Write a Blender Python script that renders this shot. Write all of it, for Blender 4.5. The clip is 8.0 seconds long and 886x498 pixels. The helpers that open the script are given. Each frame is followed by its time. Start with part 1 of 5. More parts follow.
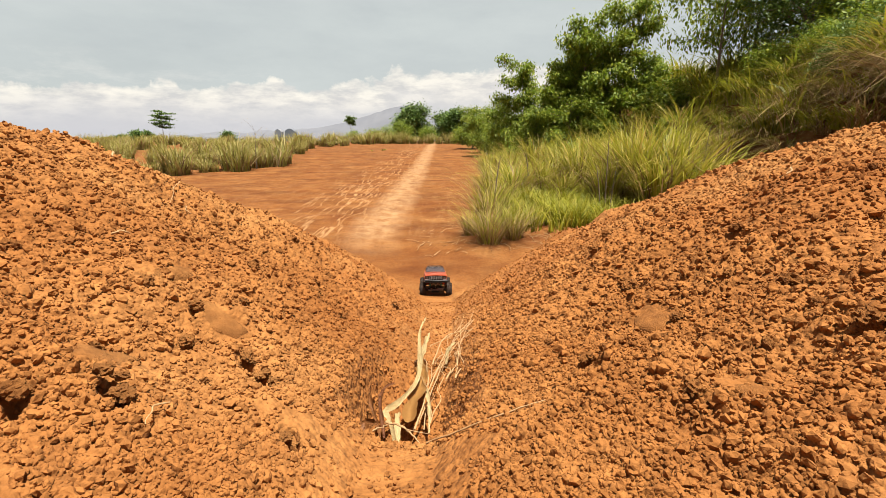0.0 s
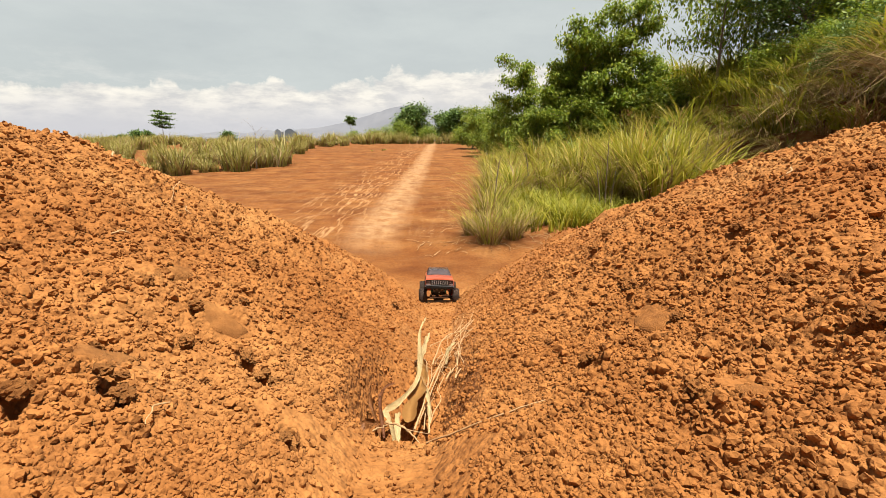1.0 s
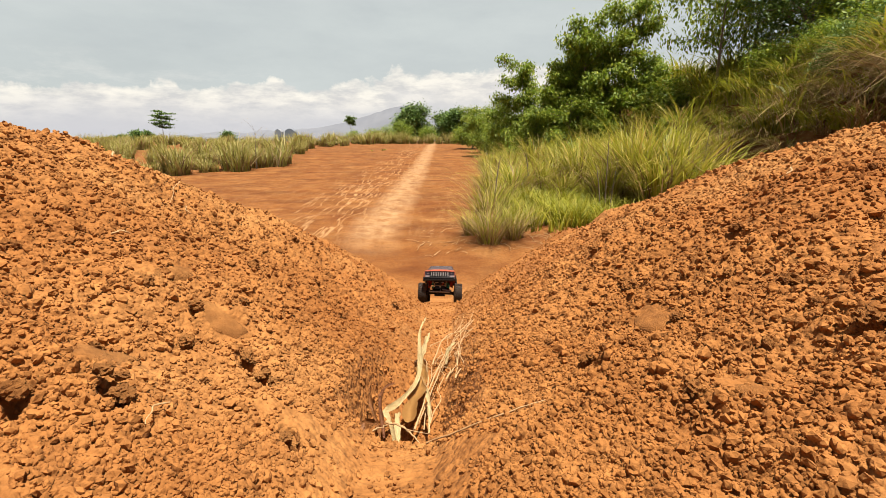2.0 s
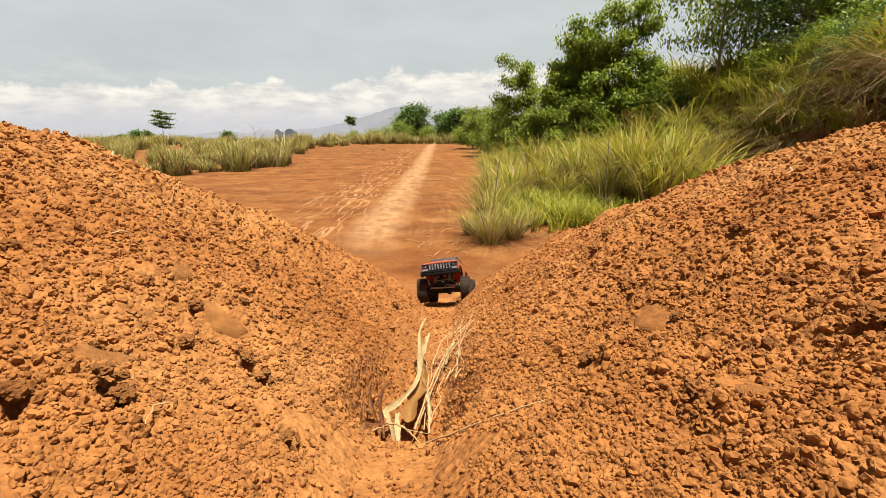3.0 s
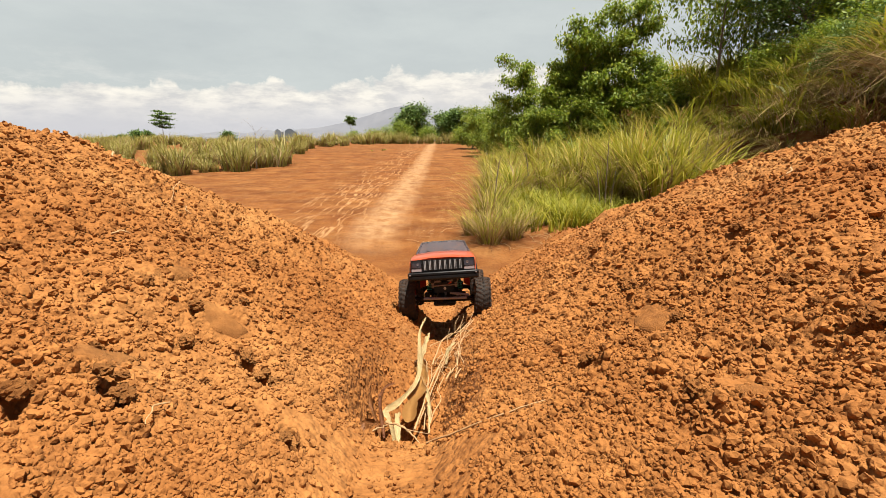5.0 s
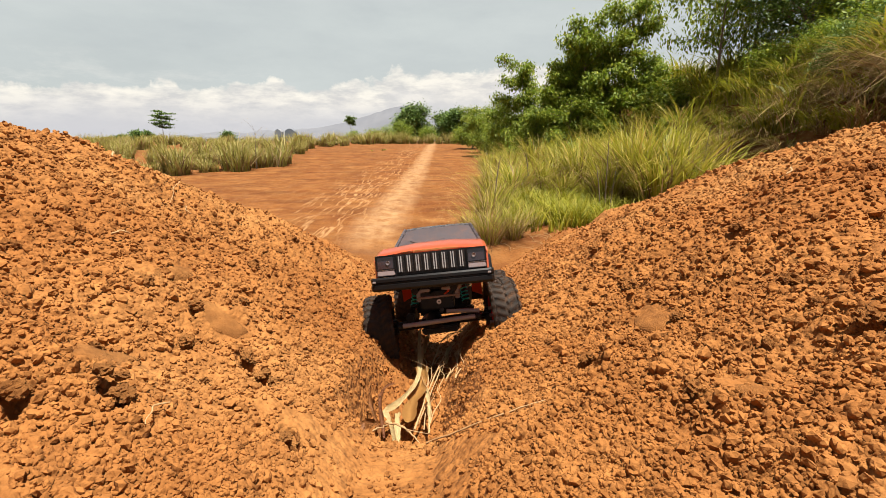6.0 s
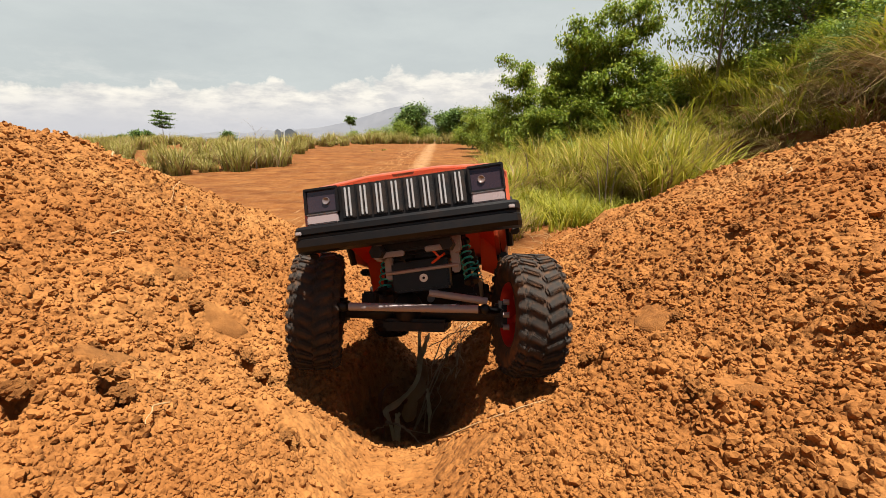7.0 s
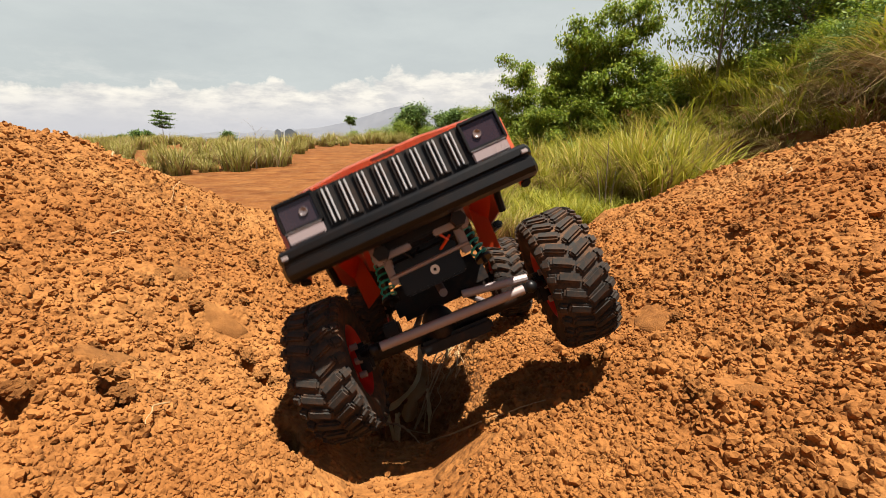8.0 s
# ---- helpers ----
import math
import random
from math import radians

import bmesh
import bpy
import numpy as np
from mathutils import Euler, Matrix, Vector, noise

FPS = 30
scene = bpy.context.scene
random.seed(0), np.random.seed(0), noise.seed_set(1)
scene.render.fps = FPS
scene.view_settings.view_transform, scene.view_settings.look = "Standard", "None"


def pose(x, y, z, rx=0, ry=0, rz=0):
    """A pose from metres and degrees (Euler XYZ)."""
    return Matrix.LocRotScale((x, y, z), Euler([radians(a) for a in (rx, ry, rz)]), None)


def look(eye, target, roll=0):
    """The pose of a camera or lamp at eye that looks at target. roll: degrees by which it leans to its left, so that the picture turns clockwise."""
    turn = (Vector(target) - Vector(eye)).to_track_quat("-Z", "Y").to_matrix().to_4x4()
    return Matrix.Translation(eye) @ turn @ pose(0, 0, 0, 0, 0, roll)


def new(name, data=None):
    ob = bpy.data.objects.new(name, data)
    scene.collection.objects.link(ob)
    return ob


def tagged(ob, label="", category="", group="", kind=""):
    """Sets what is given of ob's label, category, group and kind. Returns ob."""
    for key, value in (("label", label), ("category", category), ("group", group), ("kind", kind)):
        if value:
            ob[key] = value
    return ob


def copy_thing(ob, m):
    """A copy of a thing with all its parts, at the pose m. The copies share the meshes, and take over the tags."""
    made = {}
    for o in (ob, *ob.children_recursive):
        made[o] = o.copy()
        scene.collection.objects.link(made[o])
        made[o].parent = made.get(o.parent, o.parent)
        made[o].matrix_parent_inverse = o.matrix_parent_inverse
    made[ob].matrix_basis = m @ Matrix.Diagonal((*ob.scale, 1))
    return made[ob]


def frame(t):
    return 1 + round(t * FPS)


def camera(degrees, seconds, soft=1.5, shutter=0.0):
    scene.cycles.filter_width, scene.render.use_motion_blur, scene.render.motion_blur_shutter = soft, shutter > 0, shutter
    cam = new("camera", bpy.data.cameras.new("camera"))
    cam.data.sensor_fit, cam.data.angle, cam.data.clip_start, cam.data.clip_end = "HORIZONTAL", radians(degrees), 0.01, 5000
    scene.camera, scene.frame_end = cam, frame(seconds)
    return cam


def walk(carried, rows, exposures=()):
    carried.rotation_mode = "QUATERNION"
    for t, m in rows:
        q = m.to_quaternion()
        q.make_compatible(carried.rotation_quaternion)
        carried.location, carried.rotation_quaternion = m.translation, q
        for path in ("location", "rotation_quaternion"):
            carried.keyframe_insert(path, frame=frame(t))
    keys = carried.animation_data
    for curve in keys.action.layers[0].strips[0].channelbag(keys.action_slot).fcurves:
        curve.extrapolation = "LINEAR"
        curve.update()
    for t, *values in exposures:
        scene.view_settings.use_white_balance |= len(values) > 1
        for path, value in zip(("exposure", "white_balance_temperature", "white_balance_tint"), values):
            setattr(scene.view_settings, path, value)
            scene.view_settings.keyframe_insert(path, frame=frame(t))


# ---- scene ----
cam = camera(86.4, 8.0, soft=0.75, shutter=0.4)
EYE = (0.0, 0.0, 1.2)
TILT = 13.4
walk(cam, [(0, pose(*EYE, 90 - TILT, 0, 0)), (8, pose(*EYE, 90 - TILT, 0, 0))])

# ---- sky and sun ----
SUN = Vector((0.13, -0.13, 0.98)).normalized()
world = bpy.data.worlds.new("sky")
scene.world = world
world.use_nodes = True


def nd(tree, kind, **values):
    """A node with some of its inputs set by name or index (i0, i1...)."""
    n = tree.nodes.new(kind)
    for key, v in values.items():
        if key.startswith("i") and key[1:].isdigit():
            n.inputs[int(key[1:])].default_value = v
        elif key == "op":
            n.operation = v
        elif key == "blend":
            n.data_type, n.blend_type = "RGBA", v
        else:
            n.inputs[key.replace("_", " ")].default_value = v
    return n


def ramp(tree, fac, *stops):
    n = tree.nodes.new("ShaderNodeValToRGB")
    e = n.color_ramp.elements
    while len(e) < len(stops):
        e.new(0.5)
    for el, (p, c) in zip(e, stops):
        el.position = p
        el.color = (c, c, c, 1) if isinstance(c, (int, float)) else (*c, 1)
    tree.links.new(fac, n.inputs[0])
    return n.outputs[0]


def mix(tree, fac, a, b, blend="MIX"):
    n = nd(tree, "ShaderNodeMix", blend=blend)
    for sock, v in ((n.inputs[0], fac), (n.inputs[6], a), (n.inputs[7], b)):
        if isinstance(v, bpy.types.NodeSocket):
            tree.links.new(v, sock)
        elif isinstance(v, (int, float)):
            sock.default_value = v
        else:
            sock.default_value = (*v, 1)
    return n.outputs[2]


def mth(tree, op, a, b=None, clamp=False):
    n = nd(tree, "ShaderNodeMath", op=op)
    n.use_clamp = clamp
    for sock, v in zip(n.inputs, (a, b)):
        if isinstance(v, bpy.types.NodeSocket):
            tree.links.new(v, sock)
        elif v is not None:
            sock.default_value = v
    return n.outputs[0]


def noise_tex(tree, vec, scale, detail=4, rough=0.55):
    n = nd(tree, "ShaderNodeTexNoise", Scale=scale, Detail=detail, Roughness=rough)
    tree.links.new(vec, n.inputs["Vector"])
    return n.outputs[0]


def build_sky():
    t = world.node_tree
    bg = t.nodes["Background"]
    bg.inputs[1].default_value = 0.05
    sky = t.nodes.new("ShaderNodeTexSky")
    sky.sky_type, sky.sun_disc = "NISHITA", False
    sky.sun_elevation = math.asin(SUN.z)
    sky.sun_rotation = math.atan2(SUN.x, SUN.y)
    sky.air_density, sky.dust_density = 1.0, 2.5
    co = t.nodes.new("ShaderNodeTexCoord").outputs["Generated"]
    sep = t.nodes.new("ShaderNodeSeparateXYZ")
    t.links.new(co, sep.inputs[0])
    z = sep.outputs[2]
    flat = nd(t, "ShaderNodeMapping")
    flat.inputs["Scale"].default_value = (1, 1, 3.2)
    t.links.new(co, flat.inputs[0])
    veil = noise_tex(t, flat.outputs[0], 2.6, 6, 0.6)
    veil = ramp(t, veil, (0.32, 0.78), (0.7, 0.98))
    low = ramp(t, z, (0.28, 1.0), (0.52, 0.08))
    dim = mix(t, 1.0, sky.outputs[0], (0.34, 0.36, 0.4), "MULTIPLY")
    col = mix(t, mth(t, "MULTIPLY", veil, low), dim, (5.05, 5.4, 5.3))
    # bank of cumulus low over the horizon, higher towards the mountain
    lump = noise_tex(t, co, 11, 8, 0.6)
    big = noise_tex(t, co, 4.5, 2, 0.5)
    along = ramp(t, mth(t, "ADD", sep.outputs[0], 1.0), (0.30, 0.082), (0.52, 0.088), (0.72, 0.106), (0.96, 0.126), (1.0, 0.130))
    puff = mth(t, "ADD", mth(t, "MULTIPLY", mth(t, "SUBTRACT", lump, 0.5), 0.10), mth(t, "MULTIPLY", mth(t, "SUBTRACT", big, 0.5), 0.07))
    d = mth(t, "SUBTRACT", mth(t, "ADD", along, puff), z)
    bank = ramp(t, d, (0.0, 0.0), (0.006, 0.75), (0.03, 1.0))
    shade = ramp(t, noise_tex(t, flat.outputs[0], 16, 6, 0.62), (0.36, (5.3, 5.2, 5.05)), (0.60, (8.2, 7.7, 6.8)))
    shade = mix(t, ramp(t, d, (0.015, 0.0), (0.07, 0.85)), shade, (5.2, 5.15, 5.15))
    col = mix(t, bank, col, shade)
    wisp = ramp(t, noise_tex(t, flat.outputs[0], 7, 7, 0.66), (0.52, 0.0), (0.72, 0.75))
    wisp = mth(t, "MULTIPLY", wisp, ramp(t, z, (0.03, 1.0), (0.15, 0.0)))
    col = mix(t, wisp, col, (7.6, 7.3, 6.8))
    haze = ramp(t, z, (0.0, 0.95), (0.03, 0.6), (0.07, 0.0))
    col = mix(t, haze, col, (4.9, 4.9, 5.15))
    t.links.new(col, bg.inputs[0])


build_sky()
sun = new("sun", bpy.data.lights.new("sun", "SUN"))
sun.data.energy, sun.data.angle, sun.data.color = 5.0, radians(0.6), (1.0, 0.93, 0.82)
scene.view_settings.exposure = 1.40
sun.matrix_world = look(SUN * 20, (0, 0, 0))


# ---- materials ----
def material(name, rough=0.8, color=(0.5, 0.5, 0.5), metal=0.0):
    m = bpy.data.materials.new(name)
    m.use_nodes = True
    b = m.node_tree.nodes["Principled BSDF"]
    b.inputs["Roughness"].default_value, b.inputs["Metallic"].default_value = rough, metal
    b.inputs["Base Color"].default_value = (*color, 1)
    return m, m.node_tree, b


def bump(tree, b, height, strength=0.4, dist=0.004):
    n = nd(tree, "ShaderNodeBump", Strength=strength, Distance=dist)
    tree.links.new(height, n.inputs["Height"])
    tree.links.new(n.outputs[0], b.inputs["Normal"])


def soil_material(name, trail=False):
    m, t, b = material(name, 0.95)
    b.inputs["Specular IOR Level"].default_value = 0.15
    co = t.nodes.new("ShaderNodeNewGeometry").outputs["Position"]
    big = noise_tex(t, co, 2.3, 5, 0.6)
    fine = noise_tex(t, co, 55, 6, 0.7)
    col = ramp(t, big, (0.3, (0.195, 0.071, 0.016)), (0.52, (0.265, 0.114, 0.032)), (0.72, (0.32, 0.158, 0.052)))
    rust = ramp(t, noise_tex(t, co, 0.8, 4, 0.6), (0.38, (1.0, 1.0, 1.0)), (0.62, (0.92, 0.84, 0.78)))
    col = mix(t, 1.0, col, rust, "MULTIPLY")
    tone = ramp(t, fine, (0.3, (0.62, 0.58, 0.55)), (0.55, (1, 1, 1)), (0.75, (1.25, 1.3, 1.35)))
    col = mix(t, 1.0, col, tone, "MULTIPLY")
    if trail:
        sep = t.nodes.new("ShaderNodeSeparateXYZ")
        t.links.new(co, sep.inputs[0])
        wob = noise_tex(t, co, 0.6, 5, 0.65)
        off = mth(t, "ADD", mth(t, "ADD", sep.outputs[0], 0.90), mth(t, "MULTIPLY", mth(t, "SUBTRACT", wob, 0.5), 0.40))
        near = mth(t, "ABSOLUTE", off)
        core = ramp(t, near, (0.10, 1.0), (0.27, 0.6), (0.44, 0.0))
        far = ramp(t, mth(t, "MULTIPLY", sep.outputs[1], 0.1), (0.49, 0.0), (0.60, 1.0))
        worn = mth(t, "MULTIPLY", mth(t, "MULTIPLY", core, far), ramp(t, fine, (0.25, 0.6), (0.6, 1.0)))
        pale = mth(t, "MULTIPLY", mth(t, "MULTIPLY", worn, 0.62), ramp(t, noise_tex(t, co, 4.5, 7, 0.72), (0.34, 0.15), (0.58, 1.0)))
        patchy = ramp(t, noise_tex(t, co, 0.9, 6, 0.7), (0.33, (0.42, 0.36, 0.31)), (0.65, (0.70, 0.66, 0.61)))
        out_there = ramp(t, mth(t, "MULTIPLY", sep.outputs[1], 0.1), (0.34, 0.0), (0.44, 1.0))
        col = mix(t, mth(t, "MULTIPLY", out_there, 0.9), col, mix(t, 1.0, col, patchy, "MULTIPLY"))
        bands = nd(t, "ShaderNodeMapping")
        bands.inputs["Scale"].default_value = (0.22, 1.5, 1)
        bands.inputs["Rotation"].default_value = (0, 0, 0.2)
        t.links.new(co, bands.inputs[0])
        ledge = ramp(t, noise_tex(t, bands.outputs[0], 1.1, 6, 0.7), (0.38, (0.80, 0.74, 0.70)), (0.52, (1.0, 0.98, 0.95)), (0.62, (1.14, 1.17, 1.2)))
        col = mix(t, mth(t, "MULTIPLY", out_there, 0.8), col, mix(t, 1.0, col, ledge, "MULTIPLY"))
        col = mix(t, pale, col, (0.38, 0.235, 0.118))
        # pale scratches of old tyre tracks beside the trail
        mp = nd(t, "ShaderNodeMapping")
        mp.inputs["Scale"].default_value = (2.4, 0.22, 1)
        mp.inputs["Rotation"].default_value = (0, 0, 0.12)
        t.links.new(co, mp.inputs[0])
        streak = mth(t, "ABSOLUTE", mth(t, "SUBTRACT", noise_tex(t, mp.outputs[0], 1.6, 3, 0.6), 0.5))
        line = mth(t, "MULTIPLY", ramp(t, streak, (0.0, 1.0), (0.028, 0.0)), ramp(t, noise_tex(t, co, 2.2, 5, 0.65), (0.34, 0.0), (0.55, 1.0)))
        zone = ramp(t, mth(t, "ABSOLUTE", mth(t, "ADD", sep.outputs[0], 1.9)), (0.3, 1.0), (1.6, 0.18))
        zone = mth(t, "MULTIPLY", zone, far)
        col = mix(t, mth(t, "MULTIPLY", mth(t, "MULTIPLY", line, zone), 0.75), col, (0.34, 0.20, 0.092))
        # town tones in the far valley, greyed by distance: haze put into the colour
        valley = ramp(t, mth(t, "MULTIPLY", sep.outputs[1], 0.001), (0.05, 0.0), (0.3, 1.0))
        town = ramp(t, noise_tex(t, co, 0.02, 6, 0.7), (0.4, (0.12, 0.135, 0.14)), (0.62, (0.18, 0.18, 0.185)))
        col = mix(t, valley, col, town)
    t.links.new(col, b.inputs["Base Color"])
    v1 = nd(t, "ShaderNodeTexVoronoi", Scale=95.0)
    v2 = nd(t, "ShaderNodeTexVoronoi", Scale=210.0)
    wobble = mix(t, 0.025, co, nd(t, "ShaderNodeTexNoise", Scale=30.0, Detail=3).outputs[1])
    for v in (v1, v2):
        t.links.new(wobble, v.inputs["Vector"])
    crumbs = mth(t, "ADD", mth(t, "MULTIPLY", v1.outputs[0], -1.0), mth(t, "MULTIPLY", v2.outputs[0], -0.5))
    bump(t, b, mth(t, "ADD", crumbs, fine), 0.75 if trail else 0.7, 0.005 if trail else 0.003)
    return m


SOIL = soil_material("red_soil", trail=True)
CLOD = soil_material("soil_clods")
SLAB = soil_material("soil_crust")


# ---- ground ----
def hash2(i, j, seed):
    h = (i.astype(np.int64) * 374761393 + j.astype(np.int64) * 668265263 + seed * 974711) & 0xFFFFFFFF
    h = ((h ^ (h >> 13)) * 1274126177) & 0xFFFFFFFF
    return ((h ^ (h >> 16)) & 0xFFFFFF) / float(0xFFFFFF)


def vnoise(x, y, seed=0):
    i, j = np.floor(x), np.floor(y)
    u, v = x - i, y - j
    u, v = u * u * u * (u * (u * 6 - 15) + 10), v * v * v * (v * (v * 6 - 15) + 10)
    a, b2 = hash2(i, j, seed), hash2(i + 1, j, seed)
    c, d = hash2(i, j + 1, seed), hash2(i + 1, j + 1, seed)
    return (a + (b2 - a) * u) + ((c + (d - c) * u) - (a + (b2 - a) * u)) * v - 0.5


def sstep(a, b2, x):
    u = np.clip((x - a) / (b2 - a), 0, 1)
    return u * u * (3 - 2 * u)


def cells(x, y, seed=0):
    """Distance to the nearest of scattered points, one to a unit square."""
    i, j = np.floor(x), np.floor(y)
    best = np.full(x.shape, 9.0)
    for di in (-1, 0, 1):
        for dj in (-1, 0, 1):
            px, py = i + di + hash2(i + di, j + dj, seed), j + dj + hash2(i + di, j + dj, seed + 7)
            best = np.minimum(best, (px - x) ** 2 + (py - y) ** 2)
    return np.sqrt(best)


def gully_x(y):
    return np.interp(y, [0.3, 0.6, 1.4, 3.0, 4.0], [-0.04, -0.03, 0.0, -0.03, -0.1])


def base_height(x, y):
    """The ground without its crumbs: a bank cut by a gully, the trampled field below it, a hillside, a valley beyond."""
    y0 = np.maximum(y, -0.6)
    floor = np.interp(y0, [-0.6, 0, 0.3, 0.45, 0.6, 0.9, 1.4, 2.0, 2.4, 2.75, 3.05, 3.3, 3.65, 3.95, 4.6, 5.6],
                      [1.08, 1.01, 0.945, 0.884, 0.832, 0.738, 0.606, 0.428, 0.299, 0.182, 0.088, 0.018, -0.072, -0.13, -0.08, 0.0])
    d = np.maximum(np.abs(x - gully_x(y0)) - 0.085 * sstep(1.5, 2.7, y0), 0)
    steps = [0, 0.03, 0.08, 0.16, 0.3, 0.5, 0.7, 0.9, 1.1, 1.35, 1.7, 2.6, 4.5, 7]
    left = np.interp(d, steps, [0, 0.006, 0.06, 0.122, 0.222, 0.338, 0.425, 0.48, 0.505, 0.515, 0.52, 0.5, 0.3, 0.1])
    right = np.interp(d, steps, [0, 0.006, 0.06, 0.116, 0.213, 0.335, 0.44, 0.515, 0.565, 0.585, 0.59, 0.56, 0.3, 0.1])
    wall = np.where(x < gully_x(y0), left, right)
    wall = wall * (0.66 + 0.34 * sstep(0.25, 0.8, y0))
    across = x - gully_x(y0)
    trench = sstep(-0.088, -0.058, across) * (1 - sstep(0.020, 0.085, across))
    floor = floor - trench * np.interp(y0, [0.40, 0.435, 0.50, 0.60, 0.74, 1.0], [0, 0.012, 0.066, 0.056, 0.006, 0])
    y1 = 3.0 - 0.85 * np.minimum(d, 1.35)
    z = floor + wall * (1 - sstep(y1, y1 + 1.5, y))
    rise = 0.55 * sstep(12, 40, y) - 26 * sstep(46, 900, y)
    xb = 4.3 + 0.02 * np.clip(y, 0, 60)
    out = np.maximum(x - xb, 0)
    hill = np.where(y > 2, 1, 0) * (2.4 * sstep(0, 4.0, out) + 0.12 * np.minimum(out, 30)) * sstep(2.5, 5.5, y) * (1 - sstep(60, 200, y))
    return z + rise + hill


# hollows: x, y, direction, half length, half width, depth
# crusted slabs: x, y, half width, half depth
SLABS = [(-0.318, 0.489, 0.011, 0.021), (-0.302, 0.52, 0.009, 0.018), (-0.247, 0.492, 0.023, 0.019), (-0.263, 0.348, 0.019, 0.031), (0.229, 0.485, 0.016, 0.036),
           (0.306, 0.337, 0.008, 0.015), (-0.113, 0.368, 0.03, 0.021), (0.008, 0.349, 0.04, 0.018), (0.202, 0.294, 0.015, 0.024), (-0.154, 0.371, 0.012, 0.013)]


def on_slab(x, y):
    hit = np.zeros_like(x)
    for sx, sy, w, ln in SLABS:
        q = np.hypot((x - sx) / w, (y - sy) / ln) + 0.35 * vnoise(x * 45, y * 45, 73)
        hit = np.maximum(hit, 1 - sstep(0.85, 1.2, q))
    return hit


HOLLOWS = [(-0.236, 0.3, -0.25, 0.012, 0.007, 0.023), (-0.178, 0.425, 0.1, 0.014, 0.014, 0.032), (-0.204, 0.447, 0.2, 0.007, 0.011, 0.026), (-0.17, 0.751, 0.0, 0.004, 0.03, 0.035), (-0.269, 0.479, 0.0, 0.004, 0.005, 0.019),
           (-0.411, 0.425, 0.0, 0.004, 0.009, 0.023), (0.284, 0.289, 0.3, 0.005, 0.007, 0.021), (0.354, 0.547, 0.4, 0.004, 0.013, 0.028), (0.361, 0.784, 0.8, 0.004, 0.03, 0.035), (0.239, 0.439, 0.2, 0.004, 0.014, 0.029),
           (-0.262, 0.256, 0.0, 0.006, 0.005, 0.019), (-0.218, 0.285, 0.0, 0.005, 0.005, 0.019), (-0.125, 0.339, -0.4, 0.015, 0.009, 0.027), (0.176, 0.278, 0.9, 0.004, 0.014, 0.029), (-0.254, 0.421, -0.7, 0.004, 0.011, 0.026),
           (0.141, 0.407, 0.2, 0.007, 0.014, 0.03), (0.305, 0.389, 0.3, 0.004, 0.007, 0.021), (-0.418, 1.286, 0.0, 0.009, 0.022, 0.035), (0.254, 0.596, 0.3, 0.006, 0.013, 0.028), (0.203, 1.331, 0.6, 0.013, 0.03, 0.035),
           (0.333, 1.187, 0.3, 0.023, 0.03, 0.035), (-0.138, 1.293, 0.0, 0.009, 0.027, 0.035)]


def height(x, y):
    z = base_height(x, y)
    near = 1 - sstep(3.2, 5.0, y + 0.2 * np.abs(x))
    mid = 1 - sstep(20, 60, y)
    d = np.abs(x - gully_x(y))
    soft = 0.25 + 0.75 * sstep(0.05, 0.25, d)
    z = z + mid * sstep(3.6, 5, y) * (0.02 * vnoise(x * 3, y * 2.2, 31) + 0.012 * vnoise(x * 9, y * 7, 32))
    z = z + mid * (0.05 * vnoise(x * 1.3, y * 1.3, 1) + 0.02 * vnoise(x * 4, y * 4, 2))
    soft = soft * (0.30 + 0.70 * sstep(0.09, 0.19, d))
    brink = np.exp(-((x - gully_x(y) + 0.073) / 0.028) ** 2) * sstep(0.38, 0.45, y) * (1 - sstep(0.75, 0.95, y))
    soft = soft * (1 - 0.8 * brink)
    close = 1 - sstep(0.7, 1.5, np.hypot(x, y))
    rough_here = sstep(-0.45, 0.1, vnoise(x * 5, y * 5, 21) + 0.7 * vnoise(x * 14, y * 14, 22))
    z = z + near * soft * (0.05 * vnoise(x * 5, y * 5, 3) + 0.03 * vnoise(x * 13, y * 13, 4) + 0.014 * vnoise(x * 33, y * 33, 5))
    rough_here = rough_here * (1 - 0.85 * on_slab(x, y))
    r = np.hypot(x, y)
    lumps = 0.010 * np.clip(r - 0.25, 0, 0.8) * (0.5 - cells(x * 42, y * 42, 8)) + 0.014 * np.clip(r, 0.4, 1.0) * (0.5 - cells(x * 78, y * 78, 10))
    grain = 0.010 * np.clip(r, 0.55, 1.0) * (0.5 - cells(x * 135, y * 135, 9)) + 0.0042 * (1 - sstep(0.5, 1.0, r)) * (0.5 - cells(x * 230, y * 230, 12))
    z = z + near * soft * rough_here * (lumps + close * grain)
    # hollows and cracks in the banks
    for hx, hy, ang, ln, wd, dp in HOLLOWS:
        u = (x - hx) * math.cos(ang) + (y - hy) * math.sin(ang)
        v = -(x - hx) * math.sin(ang) + (y - hy) * math.cos(ang)
        v = v + 0.006 * np.sin(u * 120)
        z = z - dp * np.exp(-(np.abs(u / ln) ** 3 + np.abs(v / wd) ** 3))
    return z


def soft_height(x, y):
    """The banks without their crumbs."""
    x, y = np.array([float(x)]), np.array([float(y)])
    z = base_height(x, y) + 0.05 * vnoise(x * 1.3, y * 1.3, 1) + 0.02 * vnoise(x * 4, y * 4, 2)
    return float((z + 0.05 * vnoise(x * 5, y * 5, 3) + 0.03 * vnoise(x * 13, y * 13, 4))[0])


